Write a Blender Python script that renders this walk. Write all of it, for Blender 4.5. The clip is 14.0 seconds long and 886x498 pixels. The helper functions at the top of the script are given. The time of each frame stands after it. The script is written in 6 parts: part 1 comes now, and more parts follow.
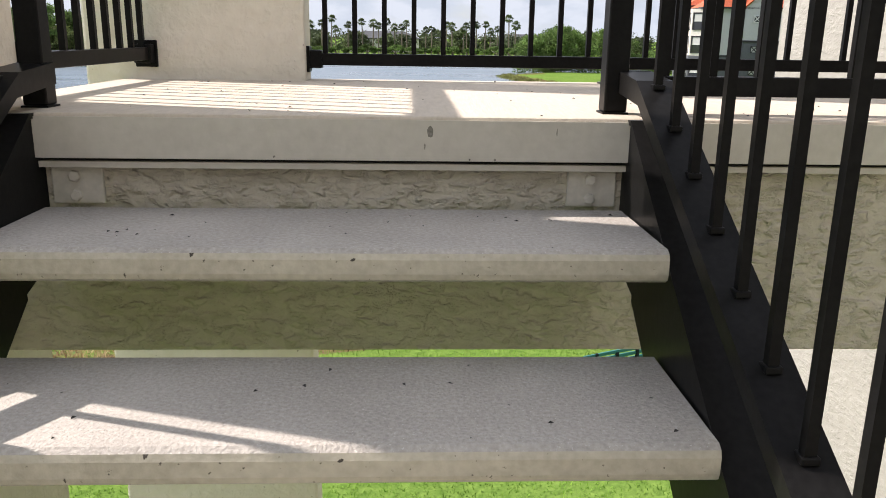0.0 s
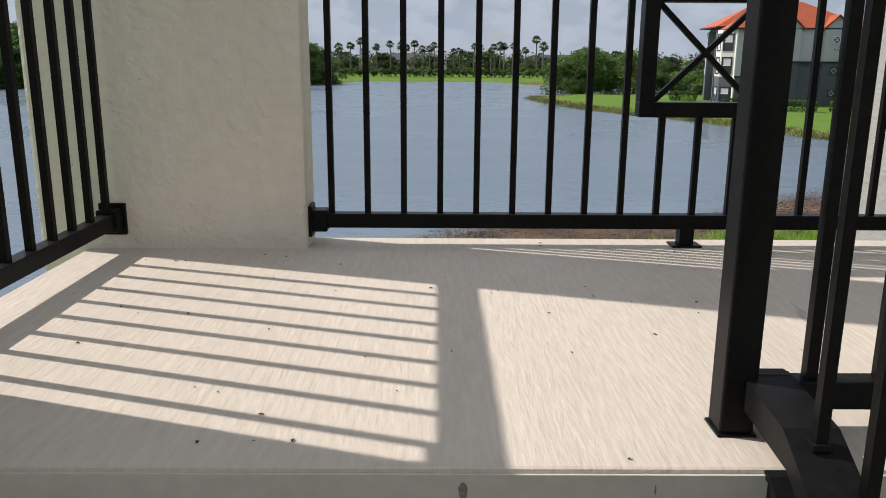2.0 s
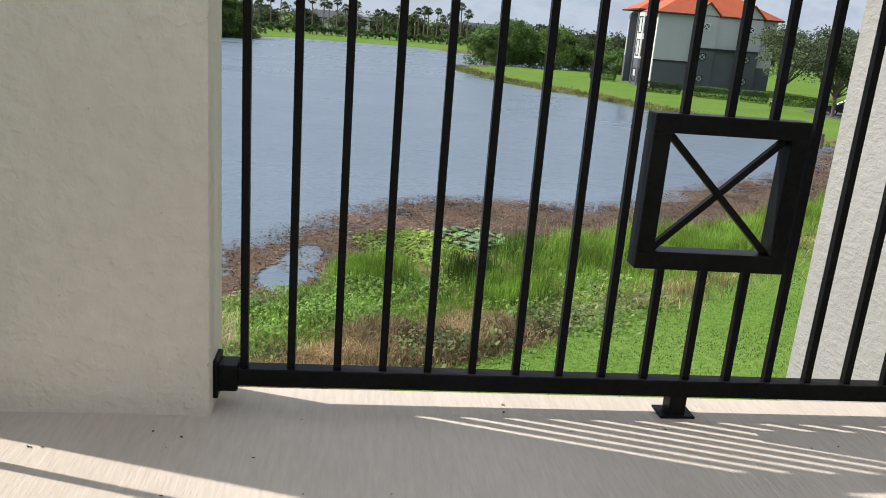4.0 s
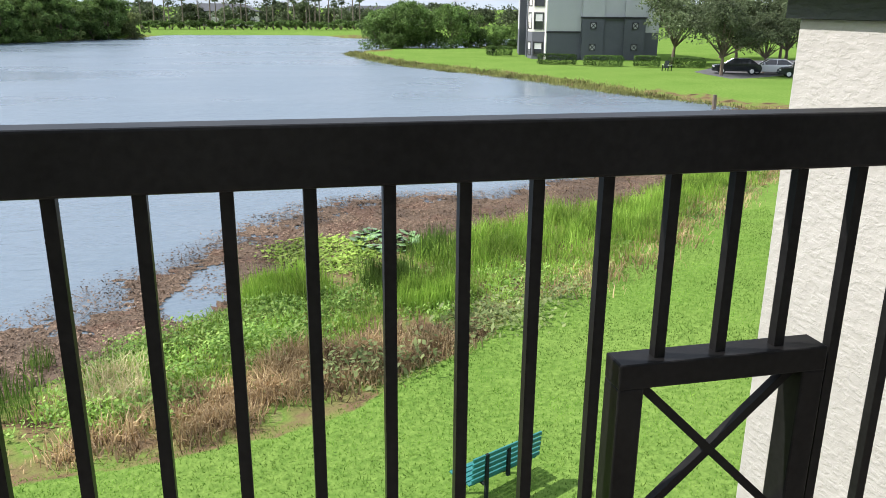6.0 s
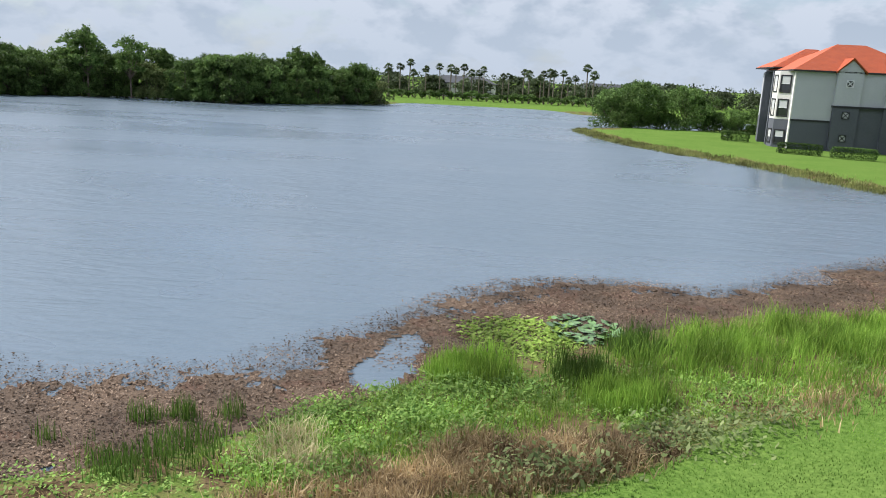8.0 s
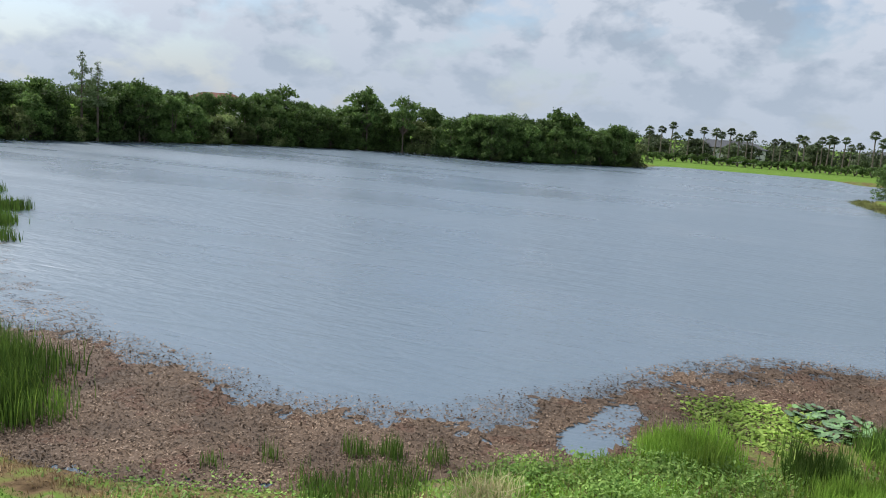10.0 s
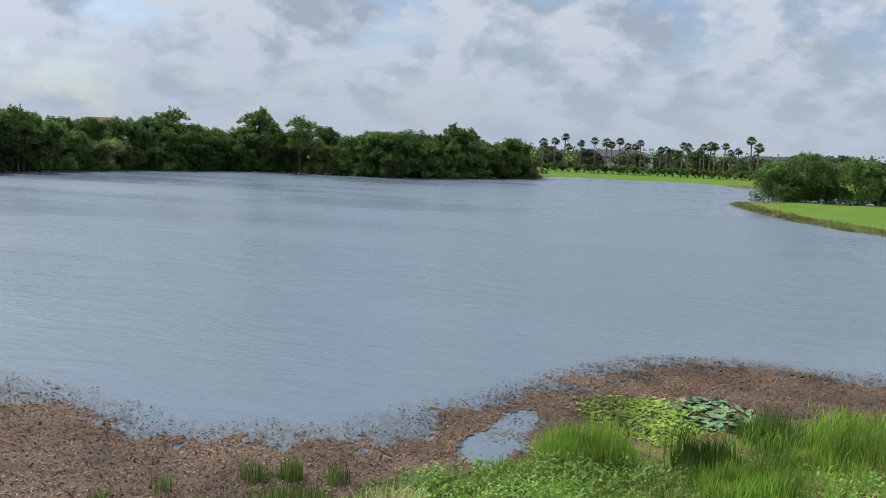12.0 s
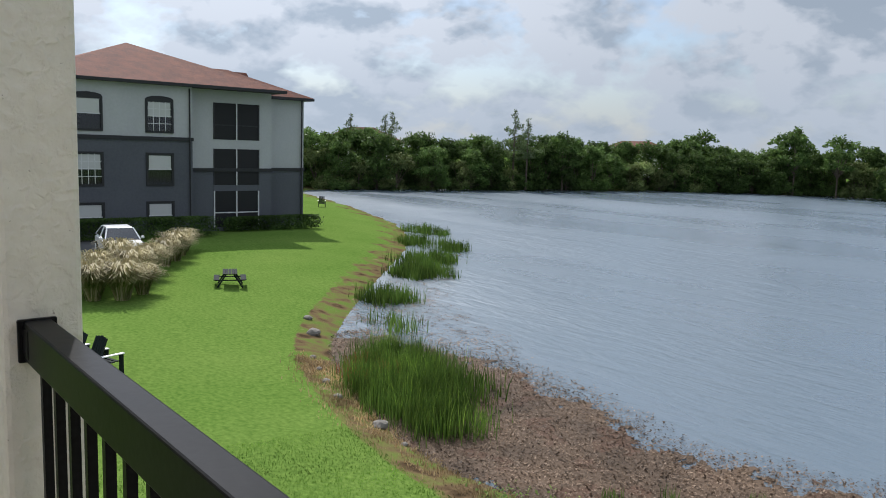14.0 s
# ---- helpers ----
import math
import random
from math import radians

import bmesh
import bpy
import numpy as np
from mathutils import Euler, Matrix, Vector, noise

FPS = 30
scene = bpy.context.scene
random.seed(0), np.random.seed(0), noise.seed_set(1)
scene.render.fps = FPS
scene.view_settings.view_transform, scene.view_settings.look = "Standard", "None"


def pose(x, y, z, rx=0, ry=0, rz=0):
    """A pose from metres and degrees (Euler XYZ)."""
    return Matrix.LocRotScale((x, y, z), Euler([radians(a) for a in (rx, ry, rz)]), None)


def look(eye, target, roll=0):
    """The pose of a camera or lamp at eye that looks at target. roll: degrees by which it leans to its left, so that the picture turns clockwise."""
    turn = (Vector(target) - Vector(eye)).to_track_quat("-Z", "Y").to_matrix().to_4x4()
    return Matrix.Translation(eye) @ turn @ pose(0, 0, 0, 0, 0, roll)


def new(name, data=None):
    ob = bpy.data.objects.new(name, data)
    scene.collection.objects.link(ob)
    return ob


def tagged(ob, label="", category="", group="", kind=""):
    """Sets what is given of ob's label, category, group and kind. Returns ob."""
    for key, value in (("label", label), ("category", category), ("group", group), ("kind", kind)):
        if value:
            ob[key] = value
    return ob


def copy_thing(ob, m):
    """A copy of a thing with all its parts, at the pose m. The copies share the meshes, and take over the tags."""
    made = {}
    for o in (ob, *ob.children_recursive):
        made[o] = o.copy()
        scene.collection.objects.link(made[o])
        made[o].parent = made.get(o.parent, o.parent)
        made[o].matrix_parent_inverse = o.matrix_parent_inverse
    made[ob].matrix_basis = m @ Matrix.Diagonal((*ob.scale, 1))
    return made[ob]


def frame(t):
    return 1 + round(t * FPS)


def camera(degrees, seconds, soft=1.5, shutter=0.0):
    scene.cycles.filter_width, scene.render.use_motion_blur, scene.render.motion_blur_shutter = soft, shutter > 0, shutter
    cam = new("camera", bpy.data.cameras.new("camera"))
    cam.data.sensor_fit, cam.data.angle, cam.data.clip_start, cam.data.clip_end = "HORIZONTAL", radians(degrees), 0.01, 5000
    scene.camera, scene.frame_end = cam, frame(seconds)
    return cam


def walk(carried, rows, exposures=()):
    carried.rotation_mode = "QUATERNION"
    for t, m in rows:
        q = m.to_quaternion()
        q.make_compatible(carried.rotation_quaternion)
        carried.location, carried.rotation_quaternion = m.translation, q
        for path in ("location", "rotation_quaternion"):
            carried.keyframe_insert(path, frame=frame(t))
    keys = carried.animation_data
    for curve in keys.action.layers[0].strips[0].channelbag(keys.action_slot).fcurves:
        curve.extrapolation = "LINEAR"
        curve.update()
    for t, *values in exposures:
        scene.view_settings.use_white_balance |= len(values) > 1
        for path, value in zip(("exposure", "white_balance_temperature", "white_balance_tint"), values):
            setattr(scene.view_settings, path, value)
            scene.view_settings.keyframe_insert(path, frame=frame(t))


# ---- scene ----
cam = camera(58.4, 14.0, soft=0.95)

PATH = [
    (0, (0.142, -1.547, 0.149), (0.228, 0.384, -0.368), 0.9),
    (0.5, (0.064, -1.382, 0.241), (0.093, 0.556, -0.253), 0.5),
    (1, (0.055, -1.263, 0.352), (0.127, 0.681, -0.115), 0.7),
    (1.5, (0.134, -1.035, 0.412), (0.215, 0.914, -0.027), 1.4),
    (2, (0.147, -0.92, 0.512), (0.163, 1.023, 0.041), 0.4),
    (2.5, (0.072, -0.76, 0.631), (0.14, 1.179, 0.146), 0.8),
    (3, (0.053, -0.654, 0.672), (0.19, 1.277, 0.172), 3.4),
    (5.5, (0.166, 0.129, 1.129), (0.525, 2.003, 0.528), 2.0),
    (6, (0.196, 0.268, 1.186), (0.637, 2.129, 0.603), 0.6),
    (6.5, (0.157, 0.417, 1.341), (0.768, 2.243, 0.799), -0.2),
    (7, (0.190, 0.519, 1.395), (0.687, 2.390, 0.889), 0.1),
    (7.5, (0.459, 0.860, 1.374), (0.619, 2.802, 0.923), 2.0),
    (8, (0.590, 0.956, 1.355), (0.501, 2.908, 0.929), 2.9),
    (8.5, (0.709, 1.076, 1.374), (0.395, 3.011, 0.979), 4.3),
    (9, (0.87, 1.138, 1.381), (0.305, 3.023, 1.026), 5.5),
    (9.2, (0.937, 1.148, 1.381), (0.302, 3.013, 1.037), 5.7),
    (11.3, (1.487, 1.054, 1.387), (0.755, 2.89, 1.085), 3.6),
    (11.5, (1.498, 1.03, 1.385), (0.847, 2.898, 1.092), 3.0),
    (12, (1.492, 1.122, 1.372), (1.007, 3.044, 1.109), 2.3),
    (12.5, (1.477, 1.059, 1.393), (0.906, 2.96, 1.143), 2.3),
    (13, (1.468, 1.079, 1.372), (0.571, 2.849, 1.118), 2.4),
    (13.5, (1.434, 0.968, 1.369), (0.207, 2.527, 1.118), 2.6),
    (14, (1.489, 0.895, 1.415), (-0.047, 2.15, 1.16), 1.8),
]
walk(cam, [(t, look(eye, target, roll)) for t, eye, target, roll in PATH], [(0.0, 0.92, 6650, 18), (0.5, 0.78, 6650, 18), (1.5, 0.42, 6450, 17), (2.0, 0.2, 6300, 15), (3.0, 0.2, 6200, 14), (5.5, 1.0, 6300, 15), (6.5, 0.92, 6250, 14), (7.5, 0.66, 6200, 14), (9.0, 0.45, 6200, 13), (12.0, 0.3, 6200, 13), (14.0, 0.25, 6200, 13)])

# ---- world, sun ----
SUN_DIR = Vector((-0.9519, 0.3065, 0.0)).normalized() * math.cos(radians(47.0)) + Vector((0, 0, math.sin(radians(47.0))))
world = bpy.data.worlds.new("world")
scene.world = world
world.use_nodes = True


def build_world():
    nt = world.node_tree
    N, L = nt.nodes, nt.links
    N.clear()
    out = N.new("ShaderNodeOutputWorld")
    bg = N.new("ShaderNodeBackground")
    bg.inputs["Strength"].default_value = 0.085
    sky = N.new("ShaderNodeTexSky")
    sky.sky_type = 'NISHITA'
    sky.sun_disc = False
    sky.sun_elevation = radians(47.0)
    sky.sun_rotation = math.atan2(SUN_DIR.x, SUN_DIR.y)
    sky.dust_density = 0.8
    tc = N.new("ShaderNodeTexCoord")
    sep = N.new("ShaderNodeSeparateXYZ")
    L.new(tc.outputs["Generated"], sep.inputs[0])
    up = N.new("ShaderNodeMath"); up.operation = 'MAXIMUM'; up.inputs[1].default_value = 0.0
    L.new(sep.outputs["Z"], up.inputs[0])
    lift = N.new("ShaderNodeMath"); lift.operation = 'ADD'; lift.inputs[1].default_value = 0.5
    L.new(up.outputs[0], lift.inputs[0])
    dx = N.new("ShaderNodeMath"); dx.operation = 'DIVIDE'
    dy = N.new("ShaderNodeMath"); dy.operation = 'DIVIDE'
    L.new(sep.outputs["X"], dx.inputs[0]); L.new(lift.outputs[0], dx.inputs[1])
    L.new(sep.outputs["Y"], dy.inputs[0]); L.new(lift.outputs[0], dy.inputs[1])
    com = N.new("ShaderNodeCombineXYZ")
    L.new(dx.outputs[0], com.inputs[0]); L.new(dy.outputs[0], com.inputs[1])

    def cloud(shift, scale, detail, rough, twist):
        ad = N.new("ShaderNodeVectorMath"); ad.operation = 'ADD'
        ad.inputs[1].default_value = shift
        L.new(com.outputs[0], ad.inputs[0])
        n = N.new("ShaderNodeTexNoise")
        n.inputs["Scale"].default_value = scale
        n.inputs["Detail"].default_value = detail
        n.inputs["Roughness"].default_value = rough
        n.inputs["Distortion"].default_value = twist
        L.new(ad.outputs[0], n.inputs["Vector"])
        v = N.new("ShaderNodeTexVoronoi")
        v.feature = 'SMOOTH_F1'
        v.inputs["Scale"].default_value = scale * 2.1
        v.inputs["Detail"].default_value = 4.0
        v.inputs["Roughness"].default_value = 0.55
        v.inputs["Smoothness"].default_value = 0.35
        wob = N.new("ShaderNodeVectorMath"); wob.operation = 'MULTIPLY_ADD'
        wob.inputs[1].default_value = (0.16, 0.16, 0.16)
        L.new(n.outputs["Color"], wob.inputs[0]); L.new(ad.outputs[0], wob.inputs[2])
        L.new(wob.outputs[0], v.inputs["Vector"])
        puff = N.new("ShaderNodeMath"); puff.operation = 'MULTIPLY_ADD'
        puff.inputs[1].default_value = -0.42; puff.inputs[2].default_value = 0.40
        L.new(v.outputs["Distance"], puff.inputs[0])
        tot = N.new("ShaderNodeMath"); tot.operation = 'ADD'
        L.new(puff.outputs[0], tot.inputs[0]); L.new(n.outputs["Fac"], tot.inputs[1])
        return tot.outputs[0]
    here = cloud((3.1, 1.7, 0), 2.3, 12, 0.60, 0.1)
    sunward = cloud((3.1 + 0.09 * SUN_DIR.x, 1.7 + 0.09 * SUN_DIR.y, 0), 2.3, 12, 0.60, 0.1)
    ramp = N.new("ShaderNodeValToRGB")
    ramp.color_ramp.elements[0].position = 0.25
    ramp.color_ramp.elements[1].position = 0.43
    L.new(here, ramp.inputs[0])
    # side lit by the sun against thick grey bases
    rim = N.new("ShaderNodeMath"); rim.operation = 'SUBTRACT'
    L.new(here, rim.inputs[0]); L.new(sunward, rim.inputs[1])
    thin = N.new("ShaderNodeMath"); thin.operation = 'MULTIPLY_ADD'
    thin.inputs[1].default_value = -1.5; thin.inputs[2].default_value = 1.30
    L.new(here, thin.inputs[0])
    lit = N.new("ShaderNodeMath"); lit.operation = 'MULTIPLY_ADD'
    lit.inputs[1].default_value = 3.6
    L.new(rim.outputs[0], lit.inputs[0]); L.new(thin.outputs[0], lit.inputs[2])
    tone = N.new("ShaderNodeValToRGB")
    tone.color_ramp.elements[0].position = 0.22
    tone.color_ramp.elements[0].color = (3.7, 4.4, 5.1, 1)
    tone.color_ramp.elements[1].position = 0.80
    tone.color_ramp.elements[1].color = (6.1, 6.6, 7.1, 1)
    L.new(lit.outputs[0], tone.inputs[0])
    mix = N.new("ShaderNodeMix"); mix.data_type = 'RGBA'
    L.new(ramp.outputs[0], mix.inputs["Factor"])
    L.new(sky.outputs[0], mix.inputs["A"])
    # the cloud sheet thins and glows towards the zenith and the sun
    high = N.new("ShaderNodeMapRange"); high.interpolation_type = 'SMOOTHSTEP'
    high.inputs["From Min"].default_value = 0.22; high.inputs["From Max"].default_value = 0.48
    high.inputs["To Min"].default_value = 0.93; high.inputs["To Max"].default_value = 1.35
    L.new(sep.outputs["Z"], high.inputs["Value"])
    glow = N.new("ShaderNodeVectorMath"); glow.operation = 'SCALE'
    L.new(tone.outputs[0], glow.inputs[0]); L.new(high.outputs[0], glow.inputs["Scale"])
    L.new(glow.outputs[0], mix.inputs["B"])
    # pale haze low down, and more light around the sun
    low = N.new("ShaderNodeMapRange"); low.interpolation_type = 'SMOOTHSTEP'
    low.inputs["From Min"].default_value = 0.0; low.inputs["From Max"].default_value = 0.17
    low.inputs["To Min"].default_value = 0.75; low.inputs["To Max"].default_value = 0.0
    L.new(sep.outputs["Z"], low.inputs["Value"])
    haze = N.new("ShaderNodeMix"); haze.data_type = 'RGBA'
    haze.inputs["B"].default_value = (4.2, 4.85, 5.5, 1)
    L.new(low.outputs[0], haze.inputs["Factor"]); L.new(mix.outputs["Result"], haze.inputs["A"])
    dot = N.new("ShaderNodeVectorMath"); dot.operation = 'DOT_PRODUCT'
    dot.inputs[1].default_value = SUN_DIR
    L.new(tc.outputs["Generated"], dot.inputs[0])
    near = N.new("ShaderNodeMapRange"); near.interpolation_type = 'SMOOTHSTEP'
    near.inputs["From Min"].default_value = 0.58; near.inputs["From Max"].default_value = 1.0
    near.inputs["To Min"].default_value = 1.0; near.inputs["To Max"].default_value = 1.6
    L.new(dot.outputs["Value"], near.inputs["Value"])
    blaze = N.new("ShaderNodeVectorMath"); blaze.operation = 'SCALE'
    L.new(haze.outputs["Result"], blaze.inputs[0]); L.new(near.outputs[0], blaze.inputs["Scale"])
    L.new(blaze.outputs[0], bg.inputs["Color"])
    L.new(bg.outputs[0], out.inputs["Surface"])


build_world()
sun = new("sun", bpy.data.lights.new("sun", 'SUN'))
sun.data.energy = 4.1
sun.data.angle = radians(0.55)
sun.data.color = (1.0, 0.955, 0.89)
sun.rotation_euler = SUN_DIR.to_track_quat('Z', 'Y').to_euler()


# ---- materials ----
def material(name, base, rough=0.6, metal=0.0, second=None, scale=8.0, fine=60.0, amount=0.5, bump=0.2, bump_scale=None,
             spot=None, spot_scale=30.0, spot_cut=0.68, stretch=(1, 1, 1), obj_vary=0.0, spec=0.5, dist=0.01, trans=0.0, plateau=0.0):
    m = bpy.data.materials.new(name)
    m.use_nodes = True
    nt = m.node_tree
    N, L = nt.nodes, nt.links
    b = N["Principled BSDF"]
    b.inputs["Roughness"].default_value = rough
    b.inputs["Metallic"].default_value = metal
    b.inputs["Specular IOR Level"].default_value = spec
    tc = N.new("ShaderNodeTexCoord")
    mp = N.new("ShaderNodeMapping")
    mp.inputs["Scale"].default_value = stretch
    L.new(tc.outputs["Object"], mp.inputs["Vector"])
    n1 = N.new("ShaderNodeTexNoise"); n1.inputs["Scale"].default_value = scale; n1.inputs["Detail"].default_value = 5
    n2 = N.new("ShaderNodeTexNoise"); n2.inputs["Scale"].default_value = fine; n2.inputs["Detail"].default_value = 4
    for n in (n1, n2):
        L.new(mp.outputs[0], n.inputs["Vector"])
    second = second or tuple(c * 0.75 for c in base)
    avg = N.new("ShaderNodeMath"); avg.operation = 'MULTIPLY_ADD'
    avg.inputs[1].default_value = 0.5
    half = N.new("ShaderNodeMath"); half.operation = 'MULTIPLY'; half.inputs[1].default_value = 0.5
    L.new(n2.outputs["Fac"], half.inputs[0])
    L.new(n1.outputs["Fac"], avg.inputs[0]); L.new(half.outputs[0], avg.inputs[2])
    rp = N.new("ShaderNodeMapRange")
    rp.inputs["From Min"].default_value = 0.36; rp.inputs["From Max"].default_value = 0.64
    rp.inputs["To Max"].default_value = amount * 2 if amount < 0.5 else 1.0
    L.new(avg.outputs[0], rp.inputs["Value"])
    mx = N.new("ShaderNodeMix"); mx.data_type = 'RGBA'
    mx.inputs["A"].default_value = (*base, 1); mx.inputs["B"].default_value = (*second, 1)
    L.new(rp.outputs[0], mx.inputs["Factor"])
    col = mx.outputs["Result"]
    if spot:
        n3 = N.new("ShaderNodeTexNoise"); n3.inputs["Scale"].default_value = spot_scale; n3.inputs["Detail"].default_value = 3
        L.new(mp.outputs[0], n3.inputs["Vector"])
        r3 = N.new("ShaderNodeMapRange")
        r3.inputs["From Min"].default_value = spot_cut; r3.inputs["From Max"].default_value = spot_cut + 0.05
        L.new(n3.outputs["Fac"], r3.inputs["Value"])
        m3 = N.new("ShaderNodeMix"); m3.data_type = 'RGBA'
        L.new(r3.outputs[0], m3.inputs["Factor"]); L.new(col, m3.inputs["A"])
        m3.inputs["B"].default_value = (*spot, 1)
        col = m3.outputs["Result"]
    if obj_vary:
        oi = N.new("ShaderNodeObjectInfo")
        hv = N.new("ShaderNodeHueSaturation")
        a = N.new("ShaderNodeMapRange"); a.inputs["To Min"].default_value = 1 - obj_vary; a.inputs["To Max"].default_value = 1 + obj_vary
        L.new(oi.outputs["Random"], a.inputs["Value"]); L.new(a.outputs[0], hv.inputs["Value"])
        L.new(col, hv.inputs["Color"])
        col = hv.outputs["Color"]
    L.new(col, b.inputs["Base Color"])
    if bump:
        nb = N.new("ShaderNodeTexNoise"); nb.inputs["Scale"].default_value = bump_scale or fine; nb.inputs["Detail"].default_value = 6
        L.new(mp.outputs[0], nb.inputs["Vector"])
        bp = N.new("ShaderNodeBump"); bp.inputs["Strength"].default_value = bump; bp.inputs["Distance"].default_value = dist
        height = nb.outputs["Fac"]
        if plateau:
            # trowelled coat: flat tops with torn edges over the grain
            nb.inputs["Distortion"].default_value = 0.25
            flat = N.new("ShaderNodeMapRange"); flat.interpolation_type = 'SMOOTHSTEP'
            flat.inputs["From Min"].default_value = 0.46; flat.inputs["From Max"].default_value = 0.60
            L.new(height, flat.inputs["Value"])
            both = N.new("ShaderNodeMath"); both.operation = 'MULTIPLY_ADD'; both.inputs[1].default_value = plateau
            L.new(flat.outputs[0], both.inputs[0]); L.new(height, both.inputs[2])
            height = both.outputs[0]
        L.new(height, bp.inputs["Height"])
        L.new(bp.outputs[0], b.inputs["Normal"])
    if trans:
        b.inputs["Transmission Weight"].default_value = trans
    return m


def leaf_material(name, base, second, vary=0.35, through_light=0.35, patch=0.7):
    m = bpy.data.materials.new(name)
    m.use_nodes = True
    nt = m.node_tree
    N, L = nt.nodes, nt.links
    b = N["Principled BSDF"]
    b.inputs["Roughness"].default_value = 0.55
    b.inputs["Specular IOR Level"].default_value = 0.12
    g = N.new("ShaderNodeNewGeometry")
    mx = N.new("ShaderNodeMix"); mx.data_type = 'RGBA'
    mx.inputs["A"].default_value = (*base, 1); mx.inputs["B"].default_value = (*second, 1)
    L.new(g.outputs["Random Per Island"], mx.inputs["Factor"])
    tc = N.new("ShaderNodeTexCoord")
    pn = N.new("ShaderNodeTexNoise"); pn.inputs["Scale"].default_value = patch; pn.inputs["Detail"].default_value = 3
    L.new(tc.outputs["Object"], pn.inputs["Vector"])
    pr = N.new("ShaderNodeMapRange")
    pr.inputs["From Min"].default_value = 0.35; pr.inputs["From Max"].default_value = 0.65
    pr.inputs["To Min"].default_value = 0.55; pr.inputs["To Max"].default_value = 1.5
    L.new(pn.outputs["Fac"], pr.inputs["Value"])
    oi = N.new("ShaderNodeObjectInfo")
    hv = N.new("ShaderNodeHueSaturation")
    a = N.new("ShaderNodeMapRange"); a.inputs["To Min"].default_value = 1 - vary; a.inputs["To Max"].default_value = 1 + vary
    L.new(oi.outputs["Random"], a.inputs["Value"])
    tone = N.new("ShaderNodeMath"); tone.operation = 'MULTIPLY'
    L.new(a.outputs[0], tone.inputs[0]); L.new(pr.outputs[0], tone.inputs[1])
    L.new(tone.outputs[0], hv.inputs["Value"])
    L.new(mx.outputs["Result"], hv.inputs["Color"])
    L.new(hv.outputs["Color"], b.inputs["Base Color"])
    t = N.new("ShaderNodeBsdfTranslucent")
    L.new(hv.outputs["Color"], t.inputs["Color"])
    ms = N.new("ShaderNodeMixShader"); ms.inputs[0].default_value = through_light
    L.new(b.outputs[0], ms.inputs[1]); L.new(t.outputs[0], ms.inputs[2])
    L.new(ms.outputs[0], N["Material Output"].inputs["Surface"])
    return m


M_STUCCO = material("painted stucco", (0.71, 0.66, 0.56), 0.85, second=(0.64, 0.59, 0.49), scale=1.6, fine=22, bump=0.55, bump_scale=34, dist=0.012, plateau=0.12,
                    spot=(0.33, 0.29, 0.23), spot_scale=55, spot_cut=0.72)
M_WALLWHITE = material("white stucco", (0.35, 0.33, 0.30), 0.85, second=(0.295, 0.278, 0.25), scale=1.3, fine=18, bump=0.4, bump_scale=34, dist=0.010, plateau=0.2, stretch=(1, 0.7, 1.4))
M_BEAM = material("rough stucco beam", (0.56, 0.505, 0.41), 0.9, second=(0.47, 0.42, 0.335), scale=3, fine=30, bump=0.9, bump_scale=38, dist=0.018, plateau=0.25, stretch=(0.75, 1, 1.2))
M_SLABEDGE = material("painted slab edge", (0.54, 0.50, 0.43), 0.75, second=(0.46, 0.425, 0.36), scale=4, fine=40, bump=0.15, bump_scale=70, dist=0.004)
M_FLOOR = material("brushed concrete", (0.56, 0.485, 0.39), 0.9, second=(0.455, 0.392, 0.312), scale=2.2, fine=80, bump=0.5, bump_scale=120, dist=0.004, stretch=(1, 0.16, 1),
                   spot=(0.30, 0.27, 0.22), spot_scale=14, spot_cut=0.70)
M_TREAD = material("precast concrete", (0.47, 0.435, 0.385), 0.92, second=(0.31, 0.283, 0.248), scale=2.6, fine=130, bump=0.7, bump_scale=170, dist=0.005,
                   spot=(0.50, 0.47, 0.42), spot_scale=190, spot_cut=0.645)
M_NOSE = material("tread nose", (0.52, 0.475, 0.38), 0.9, second=(0.39, 0.35, 0.275), scale=5, fine=70, bump=0.4, bump_scale=90, dist=0.004,
                  spot=(0.06, 0.05, 0.04), spot_scale=85, spot_cut=0.66)
M_BLACK = material("black rail paint", (0.0065, 0.0063, 0.0061), 0.34, spec=0.06, second=(0.012, 0.0117, 0.0114), scale=6, fine=90, bump=0.08, bump_scale=40, dist=0.003)
M_MOULD = material("dark grey moulding", (0.036, 0.038, 0.042), 0.7, second=(0.06, 0.061, 0.065), scale=5, fine=40, bump=0.8, bump_scale=34, dist=0.014, plateau=0.15, stretch=(1, 0.5, 1.6))
M_GAP = material("groove shade and dark grit", (0.03, 0.028, 0.025), 0.9)
M_BOLT = material("painted bolt", (0.57, 0.53, 0.45), 0.6, bump=0.1)
M_ASPHALT = material("asphalt", (0.055, 0.055, 0.056), 0.9, second=(0.085, 0.085, 0.083), scale=0.6, fine=12, bump=0.3, bump_scale=40)
M_KERB = material("kerb concrete", (0.45, 0.43, 0.4), 0.9, scale=1, fine=12)
M_TEAL = material("teal bench paint", (0.008, 0.10, 0.095), 0.4, second=(0.014, 0.15, 0.14), scale=6, fine=40, bump=0.1)
M_DARKPLASTIC = material("dark plastic", (0.014, 0.020, 0.020), 0.8, spec=0.12, bump=0.1)
M_BROWNWOOD = material("dark brown bark", (0.10, 0.075, 0.055), 0.95, second=(0.17, 0.135, 0.1), scale=2, fine=14, bump=0.7, bump_scale=9, dist=0.04, stretch=(1, 1, 0.25))
